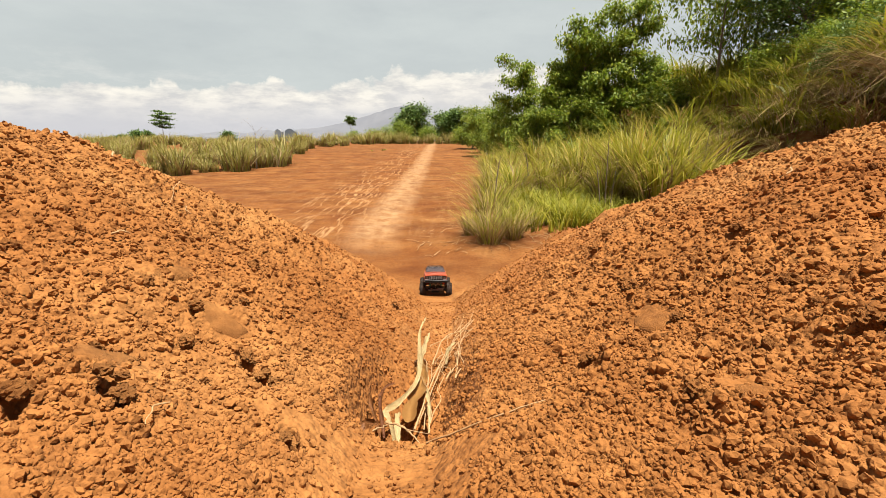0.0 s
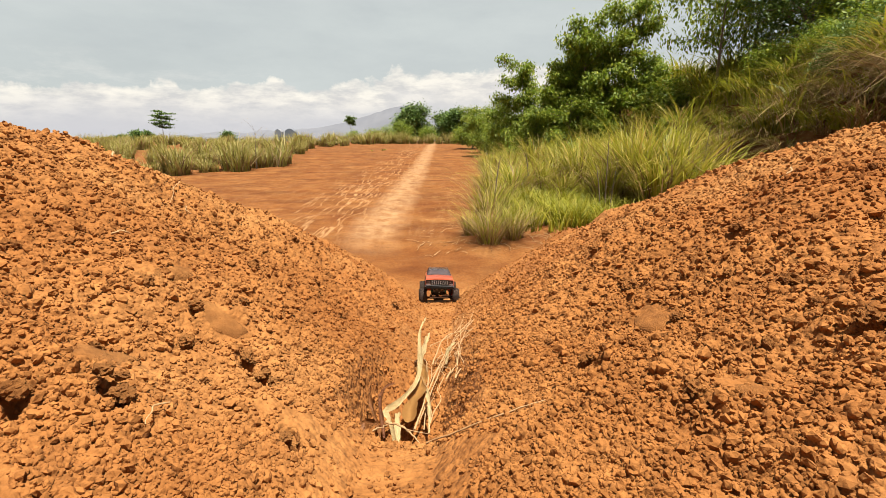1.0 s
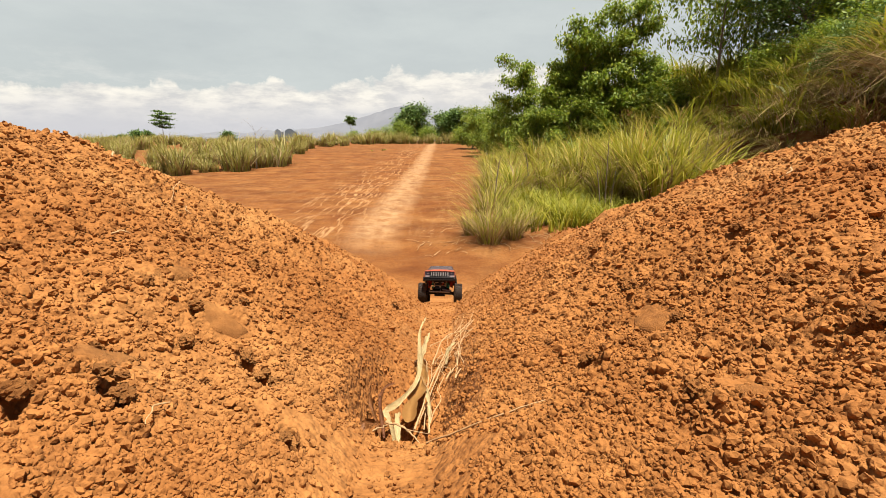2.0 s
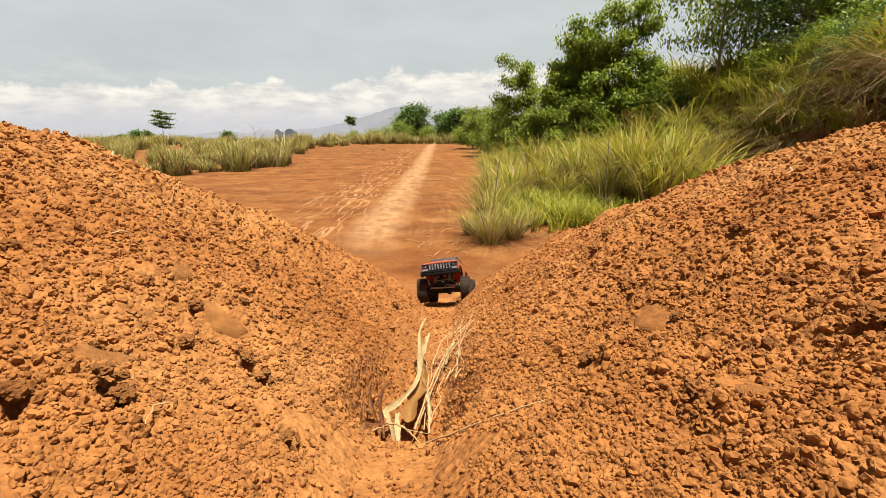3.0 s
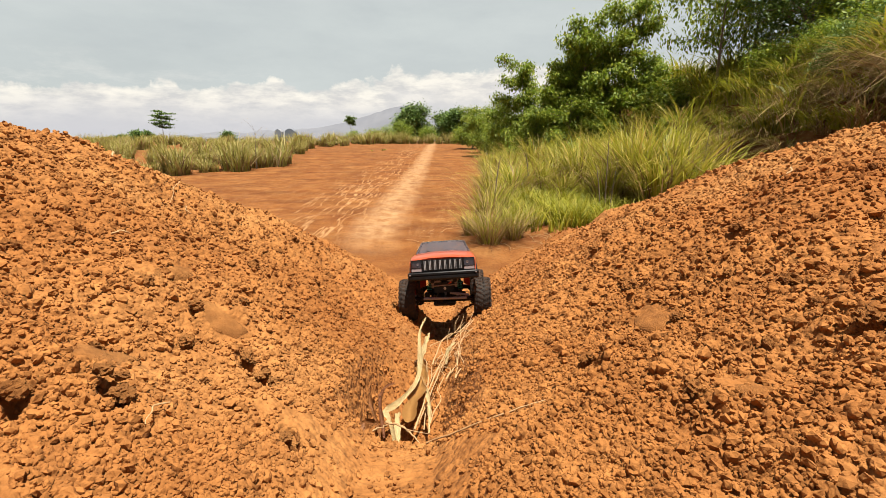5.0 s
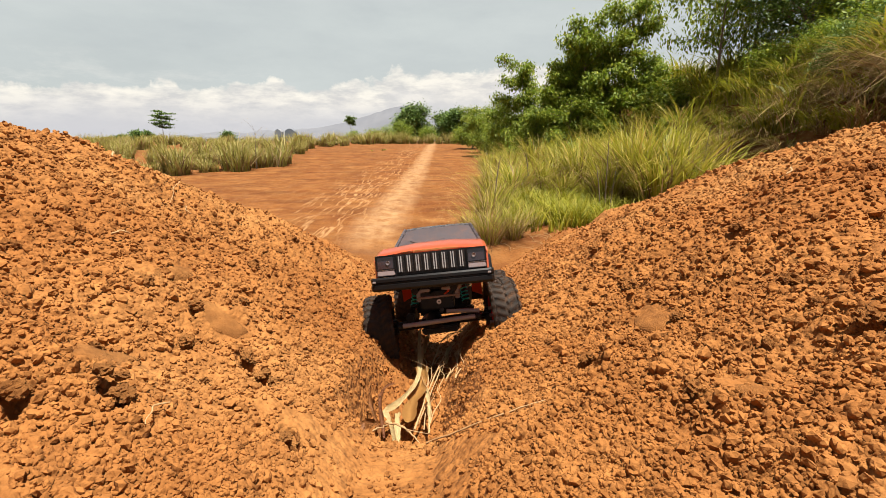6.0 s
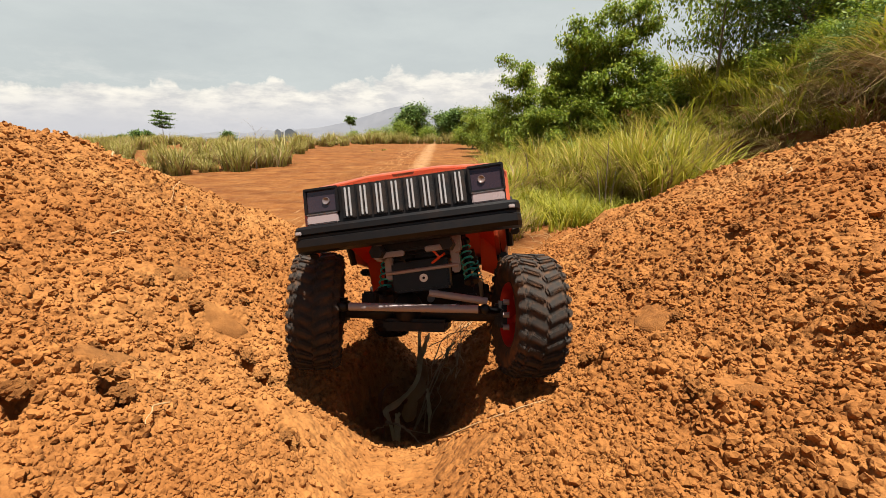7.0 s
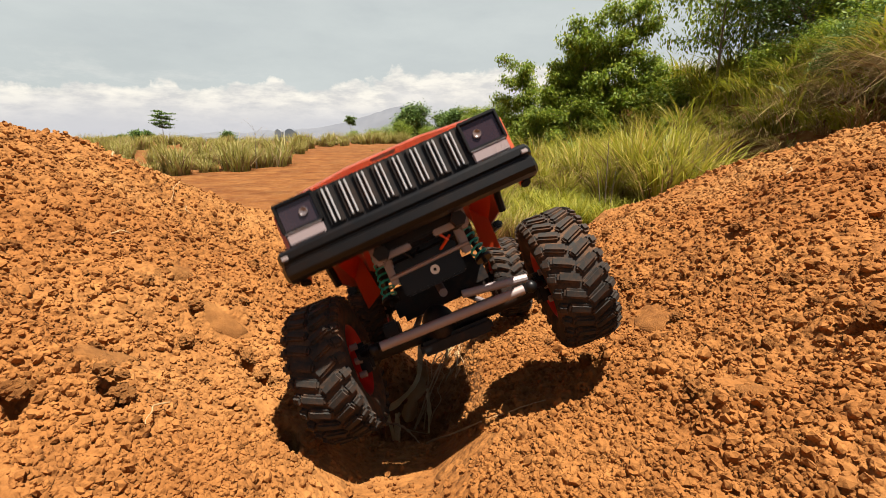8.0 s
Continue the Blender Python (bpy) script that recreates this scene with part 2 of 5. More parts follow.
def mesh_from(name, verts, faces, mat, smooth=True):
    me = bpy.data.meshes.new(name)
    verts, faces = np.asarray(verts, np.float32), np.asarray(faces, np.int32)
    n, k = faces.shape
    me.vertices.add(len(verts))
    me.vertices.foreach_set("co", verts.ravel())
    me.loops.add(n * k)
    me.loops.foreach_set("vertex_index", faces.ravel())
    me.polygons.add(n)
    me.polygons.foreach_set("loop_start", np.arange(0, n * k, k, dtype=np.int32))
    me.polygons.foreach_set("loop_total", np.full(n, k, np.int32))
    me.polygons.foreach_set("use_smooth", np.full(n, smooth, bool))
    me.update(calc_edges=True)
    me.materials.append(mat)
    return me


def build_ground():
    ang = np.concatenate([np.linspace(-180, -50, 40, endpoint=False), np.linspace(-50, 50, 600, endpoint=False), np.linspace(50, 180, 40, endpoint=False)])
    rad = np.concatenate([[0.02, 0.06], np.geomspace(0.1, 0.3, 20, endpoint=False), np.geomspace(0.3, 1.4, 470, endpoint=False), np.geomspace(1.4, 5.5, 210, endpoint=False), np.geomspace(5.5, 60, 130, endpoint=False), np.geomspace(60, 4600, 40)])
    a, r = np.meshgrid(np.radians(ang), rad)
    x, y = r * np.sin(a), r * np.cos(a) - 0.1
    z = height(x, y)
    v = np.stack([x, y, z], -1).reshape(-1, 3)
    n, m = len(rad), len(ang)
    i, j = np.meshgrid(np.arange(n - 1), np.arange(m), indexing="ij")
    k = (j + 1) % m
    f = np.stack([i * m + j, (i + 1) * m + j, (i + 1) * m + k, i * m + k], -1).reshape(-1, 4)[:, ::-1]
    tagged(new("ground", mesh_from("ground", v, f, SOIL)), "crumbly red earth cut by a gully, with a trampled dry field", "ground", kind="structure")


build_ground()


def crumb_mesh(rng, x, y, size, level):
    bm = bmesh.new()
    bmesh.ops.create_icosphere(bm, subdivisions=level, radius=1)
    base = np.array([v.co[:] for v in bm.verts])
    tri = np.array([[v.index for v in f.verts] for f in bm.faces])
    bm.free()
    kinds = np.array([base * (1 + (0.20 if level == 1 else 0.16) * rng.standard_normal((len(base), 1))) * rng.uniform(0.65, 1.25, (1, 3)) for _ in range(40)])
    n = len(x)
    z = height(x, y) + size * rng.uniform(-0.3, 0.8, n)
    q = rng.standard_normal((n, 4))
    q /= np.linalg.norm(q, axis=1, keepdims=True)
    w, i, j, k = q.T
    rot = np.stack([np.stack([1 - 2 * (j * j + k * k), 2 * (i * j - k * w), 2 * (i * k + j * w)], -1),
                    np.stack([2 * (i * j + k * w), 1 - 2 * (i * i + k * k), 2 * (j * k - i * w)], -1),
                    np.stack([2 * (i * k - j * w), 2 * (j * k + i * w), 1 - 2 * (i * i + j * j)], -1)], -2)
    v = np.einsum("nab,nvb->nva", rot, kinds[rng.integers(0, len(kinds), n)]) * size[:, None, None] + np.stack([x, y, z], -1)[:, None, :]
    f = tri[None] + (np.arange(n) * len(base))[:, None, None]
    return v.reshape(-1, 3), f.reshape(-1, 3)


def build_clods():
    rng = np.random.default_rng(5)
    for name, count, mid, spread, level, far in (("soil_crumbs", 76000, 0.0022, 0.42, 1, 3.2), ("soil_clods", 4500, 0.0028, 0.38, 2, 2.0)):
        n = count * 2
        r = np.exp(rng.uniform(np.log(0.2), np.log(far), n))
        a = np.radians(rng.uniform(-47, 47, n))
        x, y = r * np.sin(a), r * np.cos(a)
        d = np.abs(x - gully_x(y))
        patch = vnoise(x * 5, y * 5, 21) + 0.7 * vnoise(x * 14, y * 14, 22)
        bare = np.where((y < 0.40) & (d < 0.06), 0.12, 0.55)
        cover = np.clip(bare + 1.1 * sstep(0.06, 0.06 + 0.07 + 0.06 * sstep(0.4, 0.9, y), d) * sstep(-0.75, -0.25, patch), 0, 1)
        cover = cover * (1 - 0.93 * on_slab(x, y))
        keep = (rng.random(n) < cover) & (y < 3.5)
        x, y = x[keep][:count], y[keep][:count]
        # a small heap at the gully's head
        heap = 260 if name == "soil_crumbs" else 30
        x, y = np.append(x, rng.normal(-0.022, 0.022, heap)), np.append(y, rng.normal(0.418, 0.014, heap))
        rr = np.hypot(x, y)
        size = np.clip(rng.lognormal(math.log(mid), spread, len(x)), 0.001, 0.006) * np.clip(0.5 + 0.6 * rr, 0.6, 1.35)
        v, f = crumb_mesh(rng, x, y, size, level)
        tagged(new(name, mesh_from(name, v, f, CLOD, smooth=False)), "loose crumbs of dry red earth strewn over the banks", "soil clods", kind="stuff")
    # lumps that stand out singly on the banks
    for k in range(60):
        rr = math.exp(rng.uniform(math.log(0.4), math.log(2.2)))
        an = math.radians(rng.uniform(12, 44)) * (1 if k % 2 else -1)
        px, py = np.array([rr * math.sin(an)]), np.array([rr * math.cos(an)])
        v, f = crumb_mesh(rng, px * 0, py * 0, np.array([rng.uniform(0.0045, 0.008) * (0.6 + 0.6 * rr)]), 3)
        v = v - v.mean(0)
        v *= 1 + 0.28 * np.stack([vnoise(v[:, 0] * 160 + k, v[:, 1] * 160 + v[:, 2] * 90, 60 + k)] * 3, -1)
        ob = tagged(new("soil_lump", mesh_from("soil_lump", v, f, CLOD, smooth=False)), "rough lump of dry red earth on the bank", "soil lump", "lumps on the banks")
        ob.location = (float(px[0]), float(py[0]), float(height(px, py)[0]) + 0.002)
    # lumps above the hollows
    for k, (hx, hy, ang, ln, wd, dp) in enumerate(HOLLOWS):
        for s in (-0.45, 0.4):
            v, f = crumb_mesh(rng, np.zeros(1), np.zeros(1), np.array([rng.uniform(0.004, 0.007)]), 3)
            v = (v - v.mean(0)) * np.array([1.3, 1.0, 0.8])
            v *= 1 + 0.28 * np.stack([vnoise(v[:, 0] * 160 + k, v[:, 1] * 160 + v[:, 2] * 90, 90 + k)] * 3, -1)
            px, py = hx + s * ln, hy + wd * 1.1
            ob = tagged(new("soil_lump", mesh_from("soil_lump", v, f, CLOD, smooth=False)), "crumbly lump of red earth above a dark hollow", "soil lump", "lumps on the banks")
            ob.location, ob.rotation_euler = (px, py, soft_height(px, py) + 0.005), (0, 0, rng.uniform(0, 6))
    # crusted slabs
    for k, (x, y, w, ln) in enumerate(SLABS):
        secs = []
        m = 22
        out = [1 + 0.5 * float(vnoise(np.array([3.0 * math.cos(q) + 9 * k]), np.array([3.0 * math.sin(q)]), 70)[0]) for q in np.linspace(0, 2 * math.pi, m, endpoint=False)]
        for s, dz in ((0.99, -0.010), (1.0, -0.003), (0.93, 0.0012), (0.7, 0.0024), (0.35, 0.0028), (0.02, 0.0028)):
            row = []
            for q in range(m):
                px, py = x + w * s * out[q] * math.cos(2 * math.pi * q / m), y + ln * s * out[q] * math.sin(2 * math.pi * q / m)
                row.append((px, py, soft_height(px, py) + dz + 0.004 * float(vnoise(np.array([px * 60]), np.array([py * 60]), 71)[0])))
            secs.append(row)
        v = np.array(secs).reshape(-1, 3)
        i, j = np.meshgrid(np.arange(len(secs) - 1), np.arange(m), indexing="ij")
        f = np.stack([i * m + j, i * m + (j + 1) % m, (i + 1) * m + (j + 1) % m, (i + 1) * m + j], -1).reshape(-1, 4)
        tagged(new("soil_slab", mesh_from("soil_slab", v, f, SLAB)), "smooth crusted slab of red earth in the bank", "soil slab", "slabs in the banks")


build_clods()


# ---- shapes ----
def part(name, bm, mat, parent=None, label="", smooth=True, edge=35):
    me = bpy.data.meshes.new(name)
    bm.normal_update()
    for f in bm.faces:
        f.smooth = smooth
    if smooth:
        for e in bm.edges:
            if len(e.link_faces) == 2 and e.calc_face_angle(0) > radians(edge):
                e.smooth = False
    bm.to_mesh(me)
    bm.free()
    me.materials.append(mat)
    ob = new(name, me)
    if parent is not None:
        ob.parent = parent
    if label:
        tagged(ob, label)
    return ob


def block(c, s, r=0.0015, bm=None, turn=None):
    """A box with rounded edges, centred at c."""
    bm = bm or bmesh.new()
    tmp = bmesh.new()
    bmesh.ops.create_cube(tmp, size=1)
    for v in tmp.verts:
        v.co = Vector((v.co.x * s[0], v.co.y * s[1], v.co.z * s[2]))
    if r:
        bmesh.ops.bevel(tmp, geom=tmp.edges[:], offset=min(r, min(s) * 0.3), segments=2, affect="EDGES")
    m = Matrix.Translation(c) @ (turn or Matrix())
    return join(bm, tmp, m)


def join(bm, tmp, m=None):
    back = {}
    for v in tmp.verts:
        back[v] = bm.verts.new((m @ v.co) if m else v.co)
    for f in tmp.faces:
        bm.faces.new([back[v] for v in f.verts])
    tmp.free()
    return bm


def tube(points, radius, sides=8, bm=None, flat=1.0):
    """A round bar through points; radius may be a list."""
    bm = bm or bmesh.new()
    pts = [Vector(p) for p in points]
    rad = radius if isinstance(radius, (list, tuple)) else [radius] * len(pts)
    rings = []
    up = Vector((0.13, 0.2, 1))
    for i, p in enumerate(pts):
        d = (pts[min(i + 1, len(pts) - 1)] - pts[max(i - 1, 0)]).normalized()
        a = d.cross(up)
        a = a.normalized() if a.length > 1e-4 else Vector((1, 0, 0))
        b2 = a.cross(d).normalized()
        rings.append([bm.verts.new(p + (a * math.cos(w) + b2 * math.sin(w) * flat) * rad[i]) for w in [2 * math.pi * k / sides for k in range(sides)]])
    for r0, r1 in zip(rings, rings[1:]):
        for k in range(sides):
            bm.faces.new((r0[k], r0[(k + 1) % sides], r1[(k + 1) % sides], r1[k]))
    bm.faces.new(rings[0][::-1])
    bm.faces.new(rings[-1])
    return bm


def loft(sections, bm=None, closed=False, thick=0.0):
    """A skin over sections, each a list of as many points."""
    bm = bm or bmesh.new()
    rows = [[bm.verts.new(p) for p in s] for s in sections]
    n = len(rows[0])
    for a, b2 in zip(rows, rows[1:]):
        for k in range(n if closed else n - 1):
            bm.faces.new((a[k], a[(k + 1) % n], b2[(k + 1) % n], b2[k]))
    if closed:
        bm.faces.new(rows[0][::-1])
        bm.faces.new(rows[-1])
    if thick:
        bmesh.ops.solidify(bm, geom=bm.faces[:], thickness=thick)
    return bm


def plate(outline, x, thick, bm=None):
    """A plate that stands in the y-z plane at x."""
    bm = bm or bmesh.new()
    a = [bm.verts.new((x - thick / 2, y, z)) for y, z in outline]
    b2 = [bm.verts.new((x + thick / 2, y, z)) for y, z in outline]
    n = len(outline)
    bm.faces.new(a)
    bm.faces.new(b2[::-1])
    for k in range(n):
        bm.faces.new((a[k], b2[k], b2[(k + 1) % n], a[(k + 1) % n]))
    bmesh.ops.recalc_face_normals(bm, faces=bm.faces[:])
    return bm


def lathe(profile, seg=40, bm=None):
    """A profile of (x, radius) turned about the x axis."""
    bm = bm or bmesh.new()
    rows = [[bm.verts.new((x, r * math.cos(a), r * math.sin(a))) for x, r in profile] for a in [2 * math.pi * k / seg for k in range(seg)]]
    for k in range(seg):
        a, b2 = rows[k], rows[(k + 1) % seg]
        for i in range(len(profile) - 1):
            bm.faces.new((a[i], a[i + 1], b2[i + 1], b2[i]))
    bmesh.ops.remove_doubles(bm, verts=bm.verts[:], dist=1e-6)
    bmesh.ops.recalc_face_normals(bm, faces=bm.faces[:])
    return bm


# ---- the toy truck; it faces -y ----
def dusty(name, color, rough=0.5, metal=0.0, dust=0.35, coat=0.0, scale=60, gloss=0.5):
    """Paint, plastic or rubber with red dust on it and small unevenness."""
    m, t, b = material(name, rough, color, metal)
    co = t.nodes.new("ShaderNodeTexCoord").outputs["Object"]
    spots = noise_tex(t, co, scale, 6, 0.7)
    wide = noise_tex(t, co, scale * 0.2, 3, 0.6)
    f = mth(t, "MULTIPLY", ramp(t, spots, (0.42, 0.0), (0.75, 1.0)), ramp(t, wide, (0.35, 0.2), (0.65, 1.0)))
    f = mth(t, "MULTIPLY", f, dust)
    t.links.new(mix(t, f, color, (0.30, 0.13, 0.05)), b.inputs["Base Color"])
    r = mth(t, "ADD", mth(t, "MULTIPLY", f, 0.5), rough, clamp=True)
    t.links.new(r, b.inputs["Roughness"])
    b.inputs["Coat Weight"].default_value = coat
    b.inputs["Specular IOR Level"].default_value = gloss
    bump(t, b, spots, 0.15, 0.0008)
    return m


PAINT = dusty("red_paint", (0.46, 0.080, 0.028), 0.3, 0.0, 0.3, 0.5)
BLACK = dusty("black_plastic", (0.004, 0.004, 0.0045), 0.4, 0.0, 0.03, gloss=0.22)
ROOF = dusty("dark_roof_paint", (0.035, 0.03, 0.035), 0.25, 0.0, 0.3, 0.5)
RUBBER = dusty("tyre_rubber", (0.022, 0.020, 0.018), 0.85, 0.0, 0.6, 0, 70, gloss=0.25)
STEEL = dusty("brushed_steel", (0.26, 0.22, 0.215), 0.5, 0.25, 0.3)
CHROME = dusty("chrome", (0.40, 0.39, 0.39), 0.35, 0.4, 0.12)
FRAME = dusty("dark_chassis", (0.006, 0.006, 0.0065), 0.55, 0.0, 0.12, gloss=0.2)
INNER = dusty("orange_inner_shell", (0.6, 0.06, 0.012), 0.4, 0.0, 0.2)
RIM = dusty("red_rim", (0.5, 0.02, 0.02), 0.35, 0.3, 0.25)
TEAL = dusty("teal_spring", (0.02, 0.42, 0.38), 0.35, 0.3, 0.1)
LAMP = dusty("lamp_strip", (0.24, 0.19, 0.19), 0.25, 0.0, 0.15)
TINT = dusty("tinted_window", (0.10, 0.085, 0.09), 0.08, 0.0, 0.35, 0.6)
LENS = dusty("smoked_lens", (0.028, 0.018, 0.024), 0.08, 0.2, 0.05, 0.5)
ROAD_WHITE = dusty("white_nylon", (0.7, 0.68, 0.64), 0.5, 0.0, 0.2)

TYRE_R, TYRE_W, TRACK, BASE = 0.0605, 0.047, 0.106, 0.1565


LUGS = {}


def build_tyre(parent, side):
    w = TYRE_W / 2
    R0 = TYRE_R - 0.005
    prof = [(-w * 0.72, 0.030), (-w * 0.95, 0.036), (-w, 0.044), (-w * 0.93, R0 - 0.004), (-w * 0.7, R0), (0, R0 + 0.001),
            (w * 0.7, R0), (w * 0.93, R0 - 0.004), (w, 0.044), (w * 0.95, 0.036), (w * 0.72, 0.030), (-w * 0.72, 0.030)]
    bm = lathe(prof, 48)
    tyre = part("tyre", bm, RUBBER, parent, "black rubber tyre with chunky dusty tread")
    n = 28
    for k in range(n):
        for sx in (-1, 1):
            turn = Matrix.Rotation(2 * math.pi * (k + (0.5 if sx > 0 else 0)) / n, 4, "X")
            for kind, m in (("tread_lug", Matrix.Translation((sx * w * 0.36, 0, TYRE_R - 0.0033)) @ Matrix.Rotation(sx * 0.45, 4, "Z")),
                            ("side_lug", Matrix.Translation((sx * w * 0.83, 0.003, TYRE_R - 0.0066)) @ Matrix.Rotation(sx * 0.55, 4, "Y") @ Matrix.Rotation(sx * 0.25, 4, "Z"))):
                if kind not in LUGS:
                    LUGS[kind] = part(kind, block((0, 0, 0), (w * 0.78, 0.0076, 0.0056) if kind == "tread_lug" else (w * 0.40, 0.0084, 0.0078), 0.0021), RUBBER, tyre)
                    lug = LUGS[kind]
                else:
                    lug = new(kind, LUGS[kind].data)
                    lug.parent = tyre
                lug.matrix_basis = turn @ m
    bm = lathe([(-w * 0.8, 0.0315), (-w * 0.7, 0.029), (-w * 0.3, 0.027), (w * 0.3, 0.027), (w * 0.7, 0.029), (w * 0.8, 0.0315), (w * 0.72, 0.0325), (-w * 0.72, 0.0325), (-w * 0.8, 0.0315)], 32)
    part("rim", bm, RIM, tyre, "red wheel rim")
    bm = lathe([(side * w * 0.35, 0.0005), (side * w * 0.35, 0.0265), (side * w * 0.15, 0.0265), (side * w * 0.15, 0.0005)], 24)
    part("wheel_disc", bm, FRAME, tyre)
    bm = lathe([(side * w * 0.75, 0.0005), (side * w * 0.75, 0.004), (side * w * 0.3, 0.0055), (side * w * 0.3, 0.0005)], 6)
    part("hub_nut", bm, STEEL, tyre)
    for k in range(6):
        a = 2 * math.pi * k / 6
        part("spoke", block((0, 0, 0), (0.004, 0.007, 0.020), 0.001, None, Matrix.Rotation(a, 4, "X") @ Matrix.Translation((-side * w * 0.25, 0, 0.016))), RIM, tyre)
    return tyre


def build_axle(parent, y, front):
    bm = tube([(-0.078, 0, 0), (-0.05, 0, 0), (0.05, 0, 0), (0.078, 0, 0)], [0.0075, 0.008, 0.008, 0.0075], 12)
    tmp = bmesh.new()
    bmesh.ops.create_icosphere(tmp, subdivisions=3, radius=0.019)
    for v in tmp.verts:
        v.co.x *= 0.8
        v.co.y *= 1.15
    join(bm, tmp, Matrix.Translation((-0.012, 0, 0.001)))
    for sx in (-1, 1):
        block((sx * 0.052, 0.002, 0.012), (0.014, 0.02, 0.016), 0.002, bm)
    axle = part("front_axle" if front else "rear_axle", bm, FRAME, parent, "dark metal axle housing")
    for sx in (-1, 1):
        bm = block((sx * 0.081, 0, 0), (0.012, 0.022, 0.026), 0.003)
        block((sx * 0.079, -0.017, 0.003), (0.008, 0.02, 0.006), 0.001, bm)
        part("knuckle", bm, FRAME, axle)
        for z in (-0.012, 0.0, 0.012):
            bm = lathe([(-0.003, 0.0004), (-0.003, 0.0028), (0.003, 0.0028), (0.003, 0.0004)], 8)
            for v in bm.verts:
                v.co += Vector((sx * 0.086, -0.012, z))
            part("bolt", bm, STEEL, axle)
    if front:
        part("tie_rod", tube([(-0.060, -0.044, 0.006), (0.060, -0.044, 0.006)], 0.0038, 12), STEEL, axle, "grey aluminium steering rod")
        for sx in (-1, 1):
            tmp = bmesh.new()
            bmesh.ops.create_icosphere(tmp, subdivisions=2, radius=0.0052)
            bm = join(bmesh.new(), tmp, Matrix.Translation((sx * 0.066, -0.044, 0.006)))
            tube([(sx * 0.066, -0.044, 0.006), (sx * 0.079, -0.024, 0.004)], 0.003, 8, bm)
            part("rod_end", bm, BLACK, axle)
        part("drag_link", tube([(0.014, -0.036, 0.020), (0.068, -0.032, 0.013)], 0.0034, 10), STEEL, axle, "short grey steering link")
        part("skid_plate", block((-0.002, 0.0, -0.012), (0.064, 0.04, 0.012), 0.003), FRAME, axle)
    for sx in (-1, 1):
        part("lower_link", tube([(sx * 0.04, 0.012 if front else -0.012, -0.002), (sx * 0.028, 0.11 if front else -0.11, 0.012)], 0.003, 8), STEEL, axle)
    axle.matrix_basis = Matrix.Translation((0, y, 0.058))
    return axle


def build_shock(parent, sx, sy):
    lo, hi = Vector((sx * 0.046, sy * (BASE - 0.004), 0.070)), Vector((sx * 0.038, sy * (BASE - 0.03), 0.135))
    ax = hi - lo
    bm = tube([lo, lo + ax * 0.45], 0.0019, 8)
    tube([lo + ax * 0.42, lo + ax * 0.95], 0.0048, 12, bm)
    shock = part("shock_absorber", bm, FRAME, parent, "dark shock absorber with a teal coil spring")
    a = ax.normalized().orthogonal().normalized()
    c = ax.normalized().cross(a)
    pts = []
    for k in range(61):
        w = k / 60
        ang = 2 * math.pi * 6.5 * w
        pts.append(lo + ax * (0.08 + 0.62 * w) + (a * math.cos(ang) + c * math.sin(ang)) * 0.0066)
    part("coil_spring", tube(pts, 0.0010, 5), TEAL, shock, "teal coil spring")
    for w in (0.06, 0.72):
        part("spring_cup", tube([lo + ax * w, lo + ax * (w + 0.04)], 0.0078, 14), BLACK, shock)


def arch(yc, r, z0, n=10):
    a0 = math.asin(max(-1, min(1, (z0 - 0.085) / r)))
    return [(yc + r * math.cos(math.pi - a0 - (math.pi - 2 * a0) * k / n), 0.085 + r * math.sin(math.pi - a0 - (math.pi - 2 * a0) * k / n)) for k in range(n + 1)]


